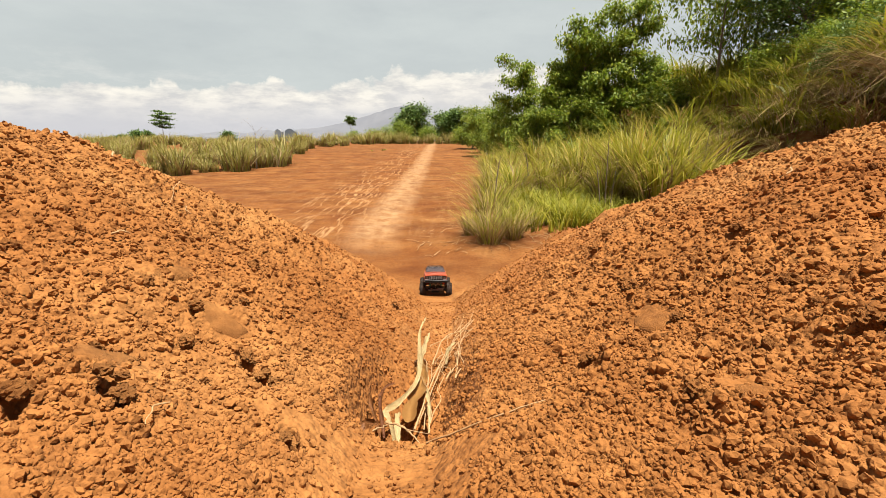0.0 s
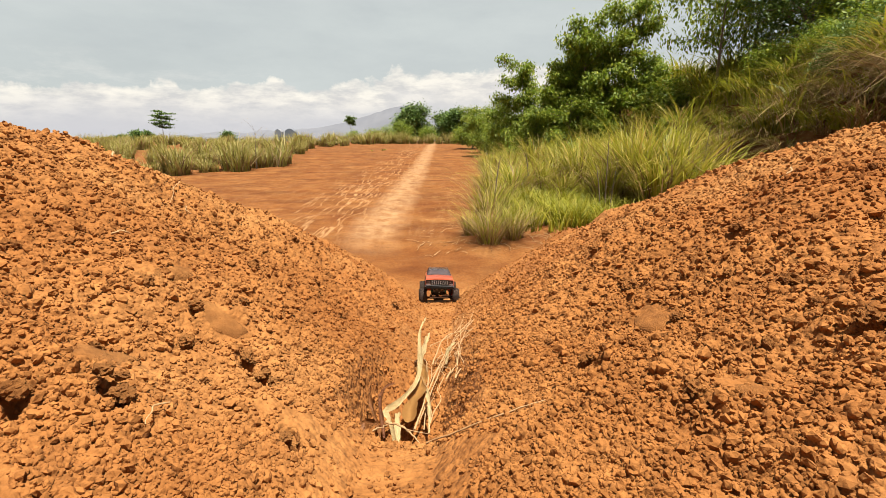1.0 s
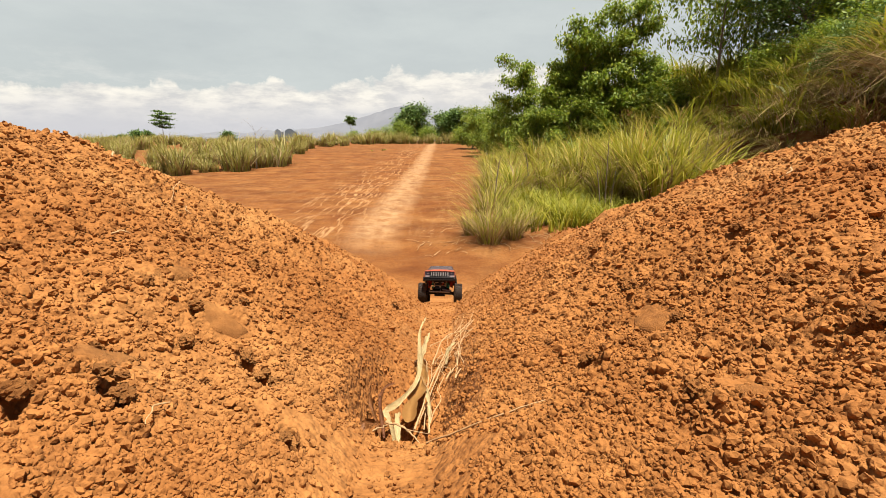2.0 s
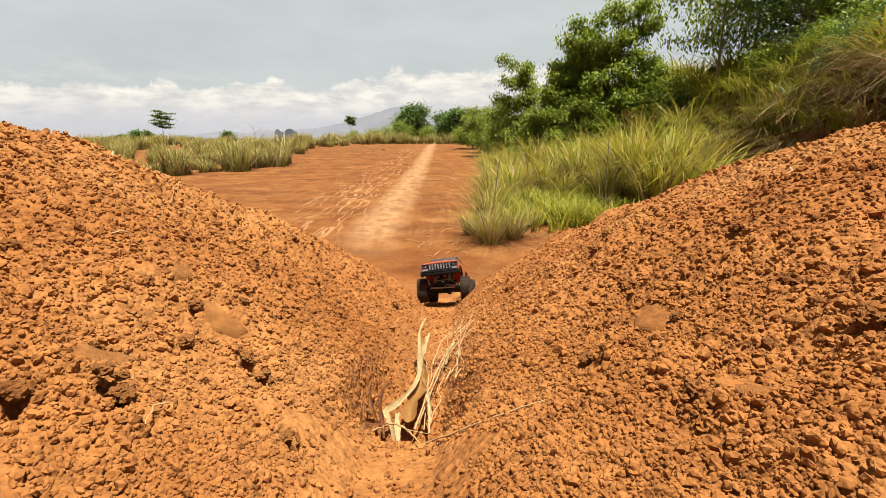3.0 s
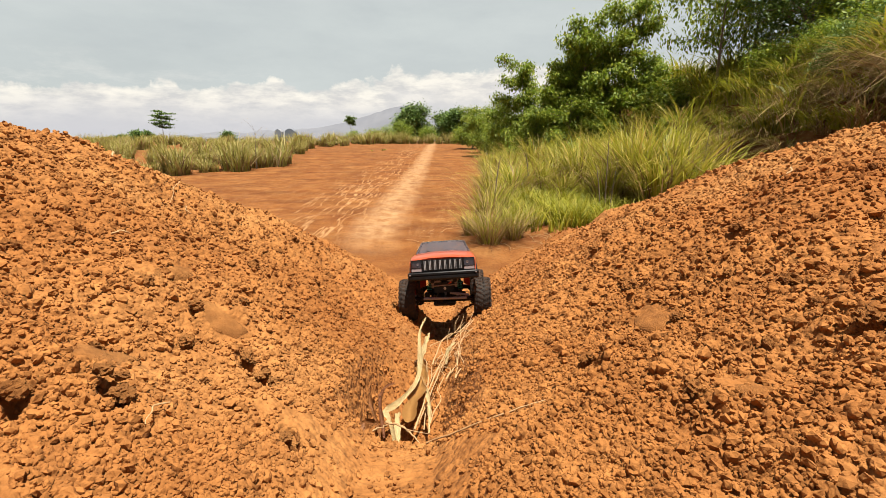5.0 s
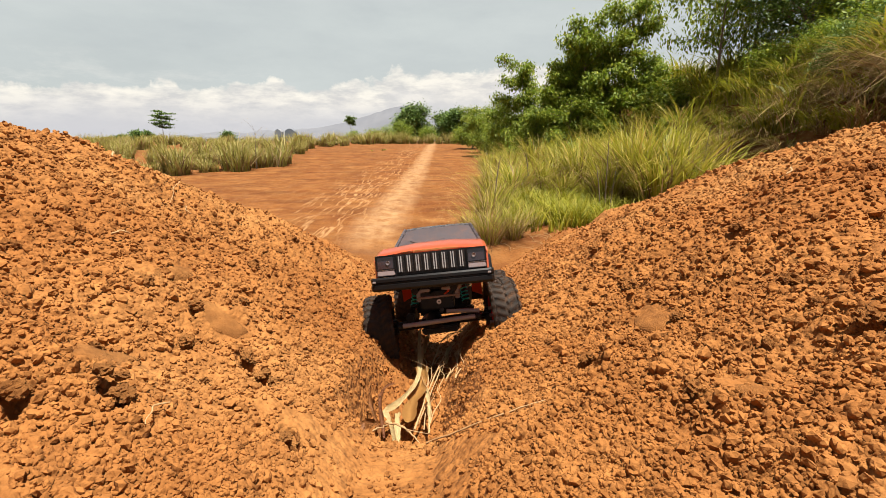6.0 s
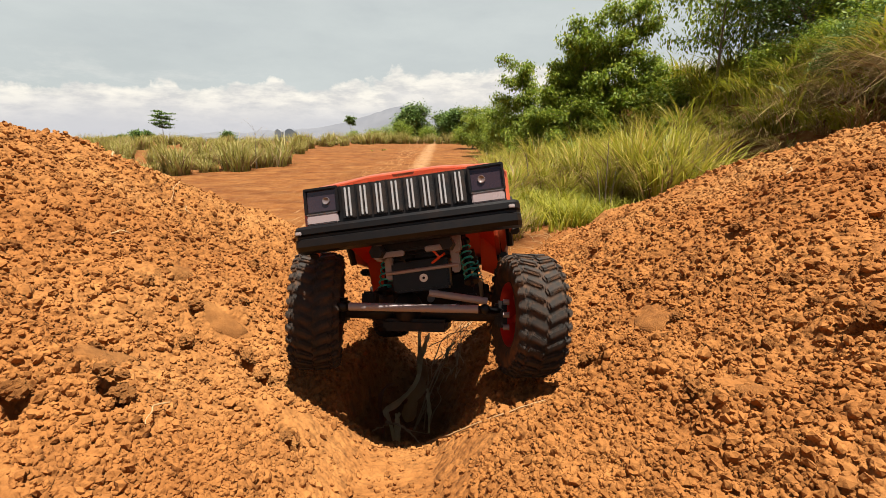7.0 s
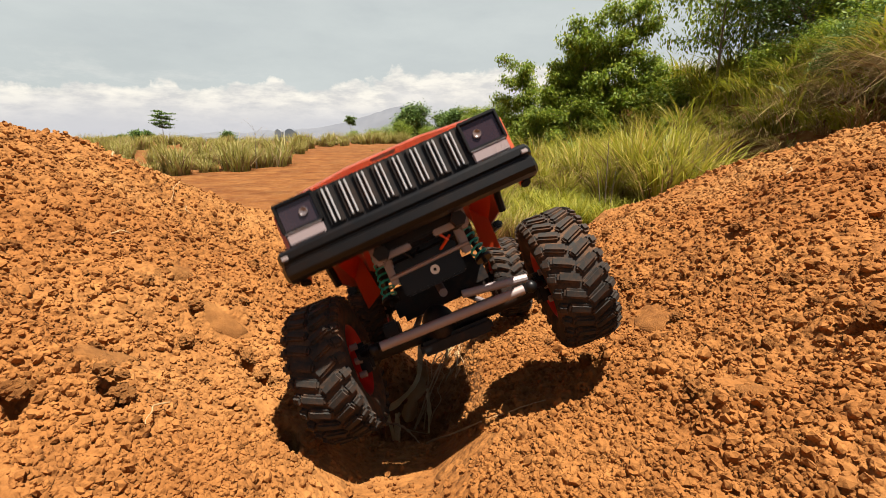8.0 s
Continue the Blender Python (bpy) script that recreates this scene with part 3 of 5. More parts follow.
def build_truck():
    truck = tagged(new("toy_truck"), "dusty red radio-controlled off-road toy truck with big black tyres", "toy truck")
    hw = 0.088
    # shell
    outline = [(-0.237, 0.134), (-0.237, 0.162), (-0.225, 0.166), (-0.085, 0.176), (0.06, 0.178), (0.205, 0.175), (0.212, 0.150), (0.212, 0.122)]
    outline += arch(BASE, 0.066, 0.112)[::-1] + [(0.0, 0.108)] + arch(-BASE, 0.066, 0.112)[::-1]
    secs = []
    for y in (-0.085, 0.0, 0.1, 0.205):
        secs.append([(-hw, y, 0.176), (-0.079, y, 0.181), (0.079, y, 0.181), (hw, y, 0.176)])
    body = part("body_shell", loft(secs, thick=0.002), PAINT, truck, "red painted body shell", edge=30)
    for sx in (-1, 1):
        part("side_panel", plate(outline, sx * hw, 0.003), PAINT, body)
    secs = []
    for y, z, w in ((0.212, 0.124, hw - 0.001), (0.213, 0.175, hw - 0.001)):
        secs.append([(-w, y, z), (0, y + 0.003, z), (w, y, z)])
    part("tailgate", loft(secs, thick=0.003), PAINT, body)
    secs = []
    for k in range(13):
        w = (k / 12) ** 1.6
        y = -0.238 + 0.153 * w
        z = 0.1700 + 0.0100 * min(1, w / 0.25) ** 0.6 + 0.006 * w
        secs.append([(-hw - 0.001, y, z - 0.012), (-hw + 0.001, y, z - 0.0055), (-0.080, y, z - 0.002), (-0.05, y, z + 0.0006), (-0.03, y, z + 0.0026), (0.03, y, z + 0.0026), (0.05, y, z + 0.0006), (0.080, y, z - 0.002), (hw - 0.001, y, z - 0.0055), (hw + 0.001, y, z - 0.012)])
    part("hood", loft(secs, thick=0.002), PAINT, body, "glossy orange-red hood", edge=50)
    part("hood_badge", block((0, -0.229, 0.1745), (0.020, 0.003, 0.0035), 0.001), CHROME, body, "small silver badge shape")
    # cabin
    low, top = 0.181, 0.2160
    cor = {}
    for sx in (-1, 1):
        p = [Vector((sx * 0.080, -0.088, low)), Vector((sx * 0.0645, -0.043, top)), Vector((sx * 0.0645, 0.185, top)), Vector((sx * 0.080, 0.207, low))]
        cor[sx] = p
        for ends in ([p[0], p[1]], [p[2], p[3]], [(sx * 0.080, 0.035, low), (sx * 0.0645, 0.031, top)], [(sx * 0.080, 0.115, low), (sx * 0.0645, 0.111, top)]):
            part("window_pillar", tube(ends, 0.0035, 8), ROOF, body)
    for sx in (-1, 1):
        p = cor[sx]
        for a, b2 in ((0.0, 0.44), (0.44, 0.72), (0.72, 1.0)):
            q = [p[0].lerp(p[3], a), p[0].lerp(p[3], b2), p[1].lerp(p[2], b2), p[1].lerp(p[2], a)]
            bm = bmesh.new()
            bm.faces.new([bm.verts.new(v) for v in q])
            bmesh.ops.solidify(bm, geom=bm.faces[:], thickness=0.0012)
            part("side_window", bm, TINT, body, "dark tinted side window")
    for name, i, j in (("windshield", 0, 1), ("rear_window", 3, 2)):
        secs = []
        for w in (0, 0.5, 1):
            a, b2 = cor[-1][i].lerp(cor[-1][j], w), cor[1][i].lerp(cor[1][j], w)
            secs.append([a.lerp(b2, u) + Vector((0, (-0.006 if i == 0 else 0.004) * (1 - (2 * u - 1) ** 2), 0)) for u in (0, 0.25, 0.5, 0.75, 1)])
        part(name, loft(secs, thick=0.0014), TINT, body, "dark glossy window")
    secs = []
    for y, dz in ((-0.047, -0.003), (-0.036, 0.001), (0.05, 0.003), (0.17, 0.002), (0.188, -0.002)):
        secs.append([(x, y, top + dz + c) for x, c in ((-0.068, -0.003), (-0.062, 0.0015), (-0.03, 0.003), (0.03, 0.003), (0.062, 0.0015), (0.068, -0.003))])
    part("roof", loft(secs, thick=0.003), ROOF, body, "dark glossy roof")
    for x in (-0.03, 0.03):
        part("windshield_wiper", tube([(x, -0.088, 0.184), (x - 0.022, -0.078, 0.1925)], 0.0008, 5), BLACK, body)
    # face
    bm = block((0, -0.237, 0.1515), (2 * hw - 0.003, 0.005, 0.034), 0.001)
    part("grille_panel", bm, BLACK, body, "black grille panel")
    for k in range(8):
        x0 = (k - 3.5) * 0.0137
        bm = block((x0, -0.2402, 0.153), (0.0115, 0.003, 0.0285), 0.0008)
        slot = part("grille_slot", bm, FRAME, body)
        for dx in (-0.0018, 0.0018):
            part("grille_bar", block((x0 + dx, -0.2424, 0.153), (0.0015, 0.0025, 0.0255), 0.0005), CHROME, slot, "thin chrome upright bar")
    for sx in (-1, 1):
        x0 = sx * 0.0715
        bm = bmesh.new()
        for c, s in (((x0, -0.2415, 0.1675), (0.030, 0.005, 0.0025)), ((x0, -0.2415, 0.1465), (0.030, 0.005, 0.0022)), ((x0 - 0.0142, -0.2415, 0.157), (0.0022, 0.005, 0.0225)), ((x0 + 0.0142, -0.2415, 0.157), (0.0022, 0.005, 0.0225))):
            block(c, s, 0.0006, bm)
        light = part("headlight", bm, BLACK, body, "square headlight with a smoked lens")
        part("lens", block((x0, -0.2405, 0.157), (0.0268, 0.002, 0.0195), 0.0006), LENS, light)
        bm = lathe([(0, 0.0003), (0.0004, 0.0018), (0.0012, 0.0030), (0.0006, 0.0034), (0, 0.0034)], 16)
        bmesh.ops.transform(bm, matrix=Matrix.Translation((x0 - sx * 0.004, -0.2418, 0.1565)) @ Matrix.Rotation(radians(-90), 4, "Z"), verts=bm.verts)
        part("bulb", bm, TINT, light)
        part("turn_signal", block((x0, -0.2415, 0.1408), (0.0275, 0.004, 0.0082), 0.001), LAMP, body, "pale turn signal strip")
        part("chrome_line", block((x0, -0.2425, 0.1458), (0.0275, 0.0025, 0.0013), 0.0003), CHROME, body)
        # flare over each wheel
        for yc in (-BASE, BASE):
            pts = arch(yc, 0.067, 0.112, 14)
            part("fender_flare", tube([(sx * (hw + 0.003), y, z) for y, z in pts], 0.0042, 8), BLACK, body)
        secs = [[(sx * 0.060, -0.200, 0.135), (sx * 0.073, -0.200, 0.130)], [(sx * 0.058, -0.112, 0.125), (sx * 0.074, -0.098, 0.110)], [(sx * 0.056, -0.090, 0.088), (sx * 0.076, -0.078, 0.078)]]
        part("inner_fender", loft(secs, thick=0.0015), INNER, truck, "bright orange inner fender")
        part("side_step", block((sx * 0.083, 0.0, 0.102), (0.010, 0.17, 0.008), 0.002), BLACK, truck)
    # bumper
    prof = [(-0.240, 0.1345), (-0.252, 0.1345), (-0.2545, 0.132), (-0.2545, 0.1275), (-0.2515, 0.1262), (-0.2515, 0.1243), (-0.2545, 0.123), (-0.2545, 0.117), (-0.251, 0.1135), (-0.240, 0.1125)]
    secs = []
    for x, dy, sc in ((-0.0965, 0.030, 0.8), (-0.0960, 0.008, 0.95), (-0.0925, 0.0018, 1), (-0.088, 0, 1), (0.088, 0, 1), (0.0925, 0.0018, 1), (0.0960, 0.008, 0.95), (0.0965, 0.030, 0.8)):
        secs.append([(x, y + dy, 0.1235 + (z - 0.1235) * sc) for y, z in prof])
    bumper = part("bumper", loft(secs, closed=True), BLACK, truck, "chunky glossy black front bumper", edge=25)
    for sx in (-1, 1):
        part("bumper_bolt", block((sx * 0.089, -0.2555, 0.1285), (0.005, 0.002, 0.003), 0.0008), STEEL, bumper)
    part("rear_bumper", block((0, 0.222, 0.122), (0.186, 0.014, 0.022), 0.003), BLACK, truck, "black rear bumper")
    # running gear
    bm = bmesh.new()
    for sx in (-1, 1):
        tube([(sx * 0.031, -0.232, 0.108), (sx * 0.031, -0.17, 0.112), (sx * 0.031, -0.06, 0.094), (sx * 0.031, 0.06, 0.094), (sx * 0.031, 0.2, 0.112)], 0.006, 6, bm)
    for y, z in ((-0.21, 0.112), (-0.06, 0.094), (0.06, 0.094), (0.19, 0.112)):
        block((0, y, z), (0.062, 0.012, 0.009), 0.002, bm)
    chassis = part("chassis", bm, FRAME, truck, "dark metal chassis rails")
    part("gearbox", block((0, 0.0, 0.088), (0.05, 0.09, 0.036), 0.005), FRAME, chassis)
    # added dark block closes the see-through gap, standing in for shade and running gear
    part("undertray", block((0, 0.03, 0.068), (0.100, 0.25, 0.036), 0.006), FRAME, chassis)
    part("motor", tube([(0, -0.10, 0.105), (0, -0.045, 0.105)], 0.018, 18), BLACK, chassis, "black electric motor")
    part("battery_box", block((0, -0.14, 0.118), (0.066, 0.06, 0.028), 0.004), BLACK, chassis)
    part("servo", block((-0.002, -0.166, 0.086), (0.056, 0.024, 0.030), 0.002), BLACK, chassis, "black steering servo")
    bm = lathe([(0, 0.0014), (0, 0.0040), (0.002, 0.0040), (0.002, 0.0014), (0, 0.0014)], 14)
    bmesh.ops.transform(bm, matrix=Matrix.Translation((0.001, -0.1792, 0.083)) @ Matrix.Rotation(radians(-90), 4, "Z"), verts=bm.verts)
    for sx in (-1, 1):
        part("servo_mount", block((sx * 0.033, -0.170, 0.100), (0.008, 0.012, 0.030), 0.0015), STEEL, chassis, "worn grey servo bracket")
    part("receiver_box", block((0.004, -0.192, 0.121), (0.036, 0.022, 0.014), 0.002), BLACK, chassis)
    part("servo_screw", bm, ROAD_WHITE, chassis, "white ring on the servo")
    part("cross_bar", block((-0.022, -0.214, 0.106), (0.026, 0.006, 0.005), 0.001), STEEL, chassis, "grey cross bar")
    part("cross_bar", block((0.022, -0.214, 0.107), (0.024, 0.006, 0.005), 0.001), STEEL, chassis, "grey cross bar")
    part("panhard_bar", tube([(-0.036, -0.178, 0.091), (0.036, -0.178, 0.092)], 0.0018, 8), STEEL, chassis)
    part("wire", tube([(0.014, -0.20, 0.108), (0.020, -0.196, 0.1), (0.012, -0.188, 0.096), (0.024, -0.18, 0.104)], 0.0012, 6), INNER, chassis, "red wire")
    part("wire", tube([(-0.02, -0.20, 0.11), (-0.012, -0.196, 0.098), (-0.004, -0.19, 0.104)], 0.0011, 6), BLACK, chassis)
    for sx in (-1, 1):
        bm = block((sx * 0.037, -0.19, 0.118), (0.009, 0.018, 0.030), 0.002)
        part("shock_tower", bm, STEEL, chassis, "worn grey shock mount")
        for sy in (-1, 1):
            build_shock(truck, sx, sy)
    part("drive_shaft", tube([(0.0, -0.14, 0.062), (0.0, -0.04, 0.082)], 0.004, 10), STEEL, chassis)
    axles = [build_axle(truck, -BASE, True), build_axle(truck, BASE, False)]
    tyres = {(sx, sy): build_tyre(truck, sx) for sx in (-1, 1) for sy in (-1, 1)}
    return truck, axles, tyres


TRUCK, AXLES, TYRES = build_truck()


# ---- plants ----
def leaf_material(name, colors, trans=0.35, rough=0.55):
    """Colours spread from blade to blade, with light passing through."""
    m, t, b = material(name, rough)
    b.inputs["Specular IOR Level"].default_value = 0.25
    rnd = t.nodes.new("ShaderNodeNewGeometry").outputs["Random Per Island"]
    n = len(colors)
    col = ramp(t, rnd, *[((k + 0.5) / n, c) for k, c in enumerate(colors)])
    co = t.nodes.new("ShaderNodeTexCoord").outputs["Object"]
    blot = ramp(t, noise_tex(t, co, 7, 4, 0.6), (0.3, (0.7, 0.68, 0.6)), (0.7, (1.2, 1.2, 1.1)))
    col = mix(t, 1.0, col, blot, "MULTIPLY")
    t.links.new(col, b.inputs["Base Color"])
    tr = t.nodes.new("ShaderNodeBsdfTranslucent")
    t.links.new(col, tr.inputs[0])
    ms = nd(t, "ShaderNodeMixShader", i0=trans)
    t.links.new(b.outputs[0], ms.inputs[1])
    t.links.new(tr.outputs[0], ms.inputs[2])
    t.links.new(ms.outputs[0], t.nodes["Material Output"].inputs[0])
    return m


TALL = leaf_material("tall_grass", [(0.20, 0.215, 0.017), (0.31, 0.295, 0.028), (0.085, 0.110, 0.010), (0.37, 0.305, 0.05), (0.25, 0.255, 0.022), (0.42, 0.31, 0.09)])
SHORT = leaf_material("young_grass", [(0.21, 0.225, 0.016), (0.30, 0.275, 0.024), (0.12, 0.150, 0.012), (0.32, 0.275, 0.038)])
FIELDGRASS = leaf_material("pale_field_grass", [(0.231, 0.220, 0.044), (0.319, 0.286, 0.083), (0.154, 0.165, 0.028), (0.374, 0.319, 0.121)])
HILLGRASS = leaf_material("hill_grass", [(0.125, 0.145, 0.012), (0.22, 0.22, 0.019), (0.055, 0.075, 0.008), (0.31, 0.25, 0.036), (0.165, 0.18, 0.015)])
STRAW = leaf_material("dry_straw", [(0.273, 0.181, 0.084), (0.182, 0.106, 0.050), (0.364, 0.250, 0.120), (0.117, 0.069, 0.036)], 0.2)
LEAF = leaf_material("tree_leaf", [(0.13, 0.19, 0.018), (0.20, 0.27, 0.028), (0.065, 0.115, 0.013), (0.30, 0.33, 0.042), (0.16, 0.22, 0.022)], 0.42)
DARKLEAF = leaf_material("dark_leaf", [(0.060, 0.112, 0.022), (0.098, 0.165, 0.030), (0.042, 0.083, 0.018), (0.150, 0.210, 0.053)], 0.3)
BARK = dusty("bark", (0.13, 0.10, 0.07), 0.9, 0.0, 0.1, 0, 12)


def blades(rng, n, h, base_r, lean, width, droop=0.35, seg=5):
    """Tapering bent blades out of a common foot."""
    a = rng.uniform(0, 2 * np.pi, n)
    rr = base_r * np.sqrt(rng.random(n))
    x0, y0 = rr * np.cos(a), rr * np.sin(a)
    d = a + rng.normal(0, 0.9, n)
    hh = h * rng.uniform(0.45, 1.0, n) ** 0.8
    ln = lean * rng.uniform(0.25, 1.3, n)
    dr = droop * rng.uniform(0.3, 1.6, n)
    s = np.linspace(0, 1, seg + 1)[None]
    out = hh[:, None] * (ln[:, None] * (0.35 * s + 0.65 * s ** 2) + dr[:, None] * 0.5 * s ** 4)
    px = x0[:, None] + np.cos(d)[:, None] * out
    py = y0[:, None] + np.sin(d)[:, None] * out
    pz = hh[:, None] * (s - dr[:, None] * s ** 3.2 * 0.55) - 0.03
    w = width * rng.uniform(0.6, 1.3, n)[:, None] * (1 - s ** 1.6 * 0.95) * 0.5
    tx, ty = -np.sin(d + rng.normal(0, 0.5, n))[:, None], np.cos(d)[:, None]
    v = np.stack([np.stack([px - tx * w, py - ty * w, pz], -1), np.stack([px + tx * w, py + ty * w, pz], -1)], 2)
    v = v.reshape(-1, 3)
    i = (np.arange(n) * (seg + 1) * 2)[:, None] + (np.arange(seg) * 2)[None]
    f = np.stack([i, i + 1, i + 3, i + 2], -1).reshape(-1, 4)
    return v, f


def merge(*pairs):
    vs, fs, o = [], [], 0
    for v, f in pairs:
        vs.append(v)
        fs.append(f + o)
        o += len(v)
    return np.concatenate(vs), np.concatenate(fs)


def ground_z(x, y):
    return float(height(np.array([float(x)]), np.array([float(y)]))[0])


def tuft(name, label, group, seed, green, dry, mats, h, lean, width, base_r, droop=0.35, seg=5):
    """A clump of grass: an empty at its foot, living blades and dead ones."""
    rng = np.random.default_rng(seed)
    root = tagged(new(name), label, "grass", group)
    for nm, n, mat, hs in (("foliage", green, mats[0], 1.0), ("thatch", dry, mats[1], 0.8)):
        if n:
            ob = new(nm, mesh_from(nm, *blades(rng, n, h * hs, base_r, lean * (1 if nm == "foliage" else 1.5), width, droop, seg), mat))
            ob.parent = root
    return root


def place_tufts(kinds, spots, rng, smin=0.8, smax=1.25):
    used = set()
    for x, y, s in spots:
        k = int(rng.integers(0, len(kinds)))
        sc = s * rng.uniform(smin, smax)
        m = Matrix.Translation((x, y, ground_z(x, y) - 0.02)) @ Matrix.Rotation(rng.uniform(0, 6.28), 4, "Z") @ Matrix.Diagonal((sc, sc, sc * rng.uniform(0.9, 1.1), 1))
        if k not in used:
            used.add(k)
            ob = kinds[k]
        else:
            ob = copy_thing(kinds[k], Matrix())
        ob.location, ob.rotation_euler, ob.scale = m.to_translation(), m.to_euler(), m.to_scale()
    for k, ob in enumerate(kinds):
        if k not in used:
            for o in (*ob.children, ob):
                bpy.data.objects.remove(o)


def build_grass():
    rng = np.random.default_rng(11)
    tall = [tuft("grass_tuft", "tall yellow-green grass clump with arching blades", "tall grass by the trail", 100 + k, 190, 70, (TALL, STRAW), 1.75, 0.36, 0.028, 0.2, 0.45) for k in range(4)]
    tall += [tuft("grass_tuft", "low spreading yellow-green grass clump", "tall grass by the trail", 120 + k, 160, 80, (TALL, STRAW), 1.4, 0.75, 0.026, 0.22, 0.65) for k in range(3)]
    spots = []
    for _ in range(900):
        x, y = rng.uniform(0.7, 7.5), rng.uniform(7.0, 18)
        lim = 0.55 + 0.055 * y
        if x < lim or x > (4.3 if y < 9.8 else 5.6 + 0.05 * y):
            continue
        # a hollow with only young grass in front
        if y < 8.6 and x < 3.1:
            continue
        if any((x - a) ** 2 + (y - b2) ** 2 < 0.42 for a, b2, _ in spots):
            continue
        spots.append((x, y, rng.uniform(0.62, 1.1) * min(1, 0.5 + (x - lim) / 2.2)))
    spots = spots[:95]
    spots += [(3.2, 7.1, 0.95), (3.7, 7.4, 1.05), (4.3, 7.7, 1.0), (2.7, 7.8, 0.85), (4.0, 8.3, 1.1), (3.3, 8.1, 1.0), (1.3, 8.9, 0.8), (1.9, 9.3, 0.9)]
    place_tufts(tall, spots, rng)
    dryish = [tuft("grass_tuft", "half-dry grass clump with a brown foot beside the trail", "dry tufts by the trail", 140 + k, 95, 150, (TALL, STRAW), 1.1, 0.62, 0.012, 0.17, 0.5) for k in range(2)]
    place_tufts(dryish, [(0.54, 5.35, 0.72), (0.34, 5.75, 0.5), (0.85, 5.55, 0.65), (0.65, 6.6, 0.8), (0.8, 7.8, 0.9), (0.95, 9.6, 1.0), (1.2, 11.5, 1.0), (1.35, 13.5, 1.0)], rng, 0.9, 1.1)
    # young grass between the clumps
    lots = []
    for k in range(520):
        x, y = rng.uniform(0.55, 4.6), rng.uniform(5.4, 9.5)
        if x < 0.35 + 0.06 * y or (y < 5.9 + 0.25 * abs(x - 1.6)):
            continue
        v, f = blades(rng, 30, rng.uniform(0.28, 0.62), 0.13, 0.5, 0.02, 0.5, 4)
        lots.append((v + np.array([x, y, ground_z(x, y)]), f))
    tagged(new("young_grass", mesh_from("young_grass", *merge(*lots), SHORT)), "bright green young grass between the tall clumps", "grass", kind="stuff")
    # dark stalks standing among the grass
    for k, (x, y, hh) in enumerate(((2.45, 7.1, 1.25), (2.55, 7.15, 0.9), (2.35, 7.0, 0.8), (3.9, 7.6, 1.3), (4.4, 8.1, 1.4), (1.6, 8.8, 1.0), (3.3, 8.4, 1.4), (0.75, 6.9, 0.9))):
        z = ground_z(x, y)
        pts = [(x + 0.10 * w * w * math.sin(k * 2.1), y + 0.05 * w, z + hh * w) for w in (-0.02, 0.25, 0.5, 0.75, 1.0)]
        tagged(part("grass_stalk", tube(pts, [0.012, 0.011, 0.010, 0.008, 0.003], 6), BARK), "thick dark dead stalk standing among the grass", "stalk", "dark stalks in the grass")
    # hillside
    hill = [tuft("hill_grass_tuft", "drooping green grass clump on the hillside", "grass on the hillside", 170 + k, 140, 18, (HILLGRASS, STRAW), 0.80, 0.75, 0.034, 0.25, 0.85, 4) for k in range(5)]
    reed = [tuft("reed_clump", "tall broad-bladed green reeds on the hillside", "reeds on the hillside", 160 + k, 100, 8, (SHORT, STRAW), 1.0, 0.55, 0.042, 0.22, 0.75, 5) for k in range(3)]
    fresh = [tuft("fresh_grass_tuft", "bright lime green grass clump on the hillside", "fresh grass on the hillside", 180 + k, 150, 12, (SHORT, STRAW), 0.65, 0.6, 0.034, 0.24, 0.7, 4) for k in range(2)]
    tawny = [tuft("tawny_grass_tuft", "half-dead tawny grass clump on the hillside", "tawny grass on the hillside", 185 + k, 60, 130, (HILLGRASS, STRAW), 0.9, 0.8, 0.022, 0.25, 0.9, 4) for k in range(2)]
    spots = []
    for k in range(7000):
        close = k % 3 < 2
        y = rng.uniform(5.5, 13.5) if close else rng.uniform(13.5, 36)
        x = rng.uniform(4.7, 12.5 if close else 9.5) + 0.02 * y
        if close and ground_z(x, y) < 1.3 and y < 10.8:
            continue
        if x > y * 1.05 + 1:
            continue
        gap = 0.17 if close else 0.6
        if any((x - a) ** 2 + (y - b2) ** 2 < gap for a, b2, _ in spots):
            continue
        spots.append((x, y, rng.uniform(0.65, 1.2) if close else 1.3))
        if len(spots) >= 330:
            break
    # kinds grow in patches
    sorts = {0: [], 1: [], 2: [], 3: []}
    for p in spots:
        v = float(vnoise(np.array([p[0] * 0.8]), np.array([p[1] * 0.8]), 55)[0]) + 0.22 * rng.standard_normal()
        sorts[0 if v < -0.12 else 1 if v < 0.10 else 2 if v < 0.32 else 3].append(p)
    for kinds, k in ((hill, 0), (reed, 1), (fresh, 2), (tawny, 3)):
        place_tufts(kinds, sorts[k], rng)
    hang = [tuft("dry_grass_clump", "brown dead grass hanging over the bank", "dead grass on the bank", 190 + k, 30, 200, (HILLGRASS, STRAW), 1.0, 0.9, 0.016, 0.22, 1.5) for k in range(3)]
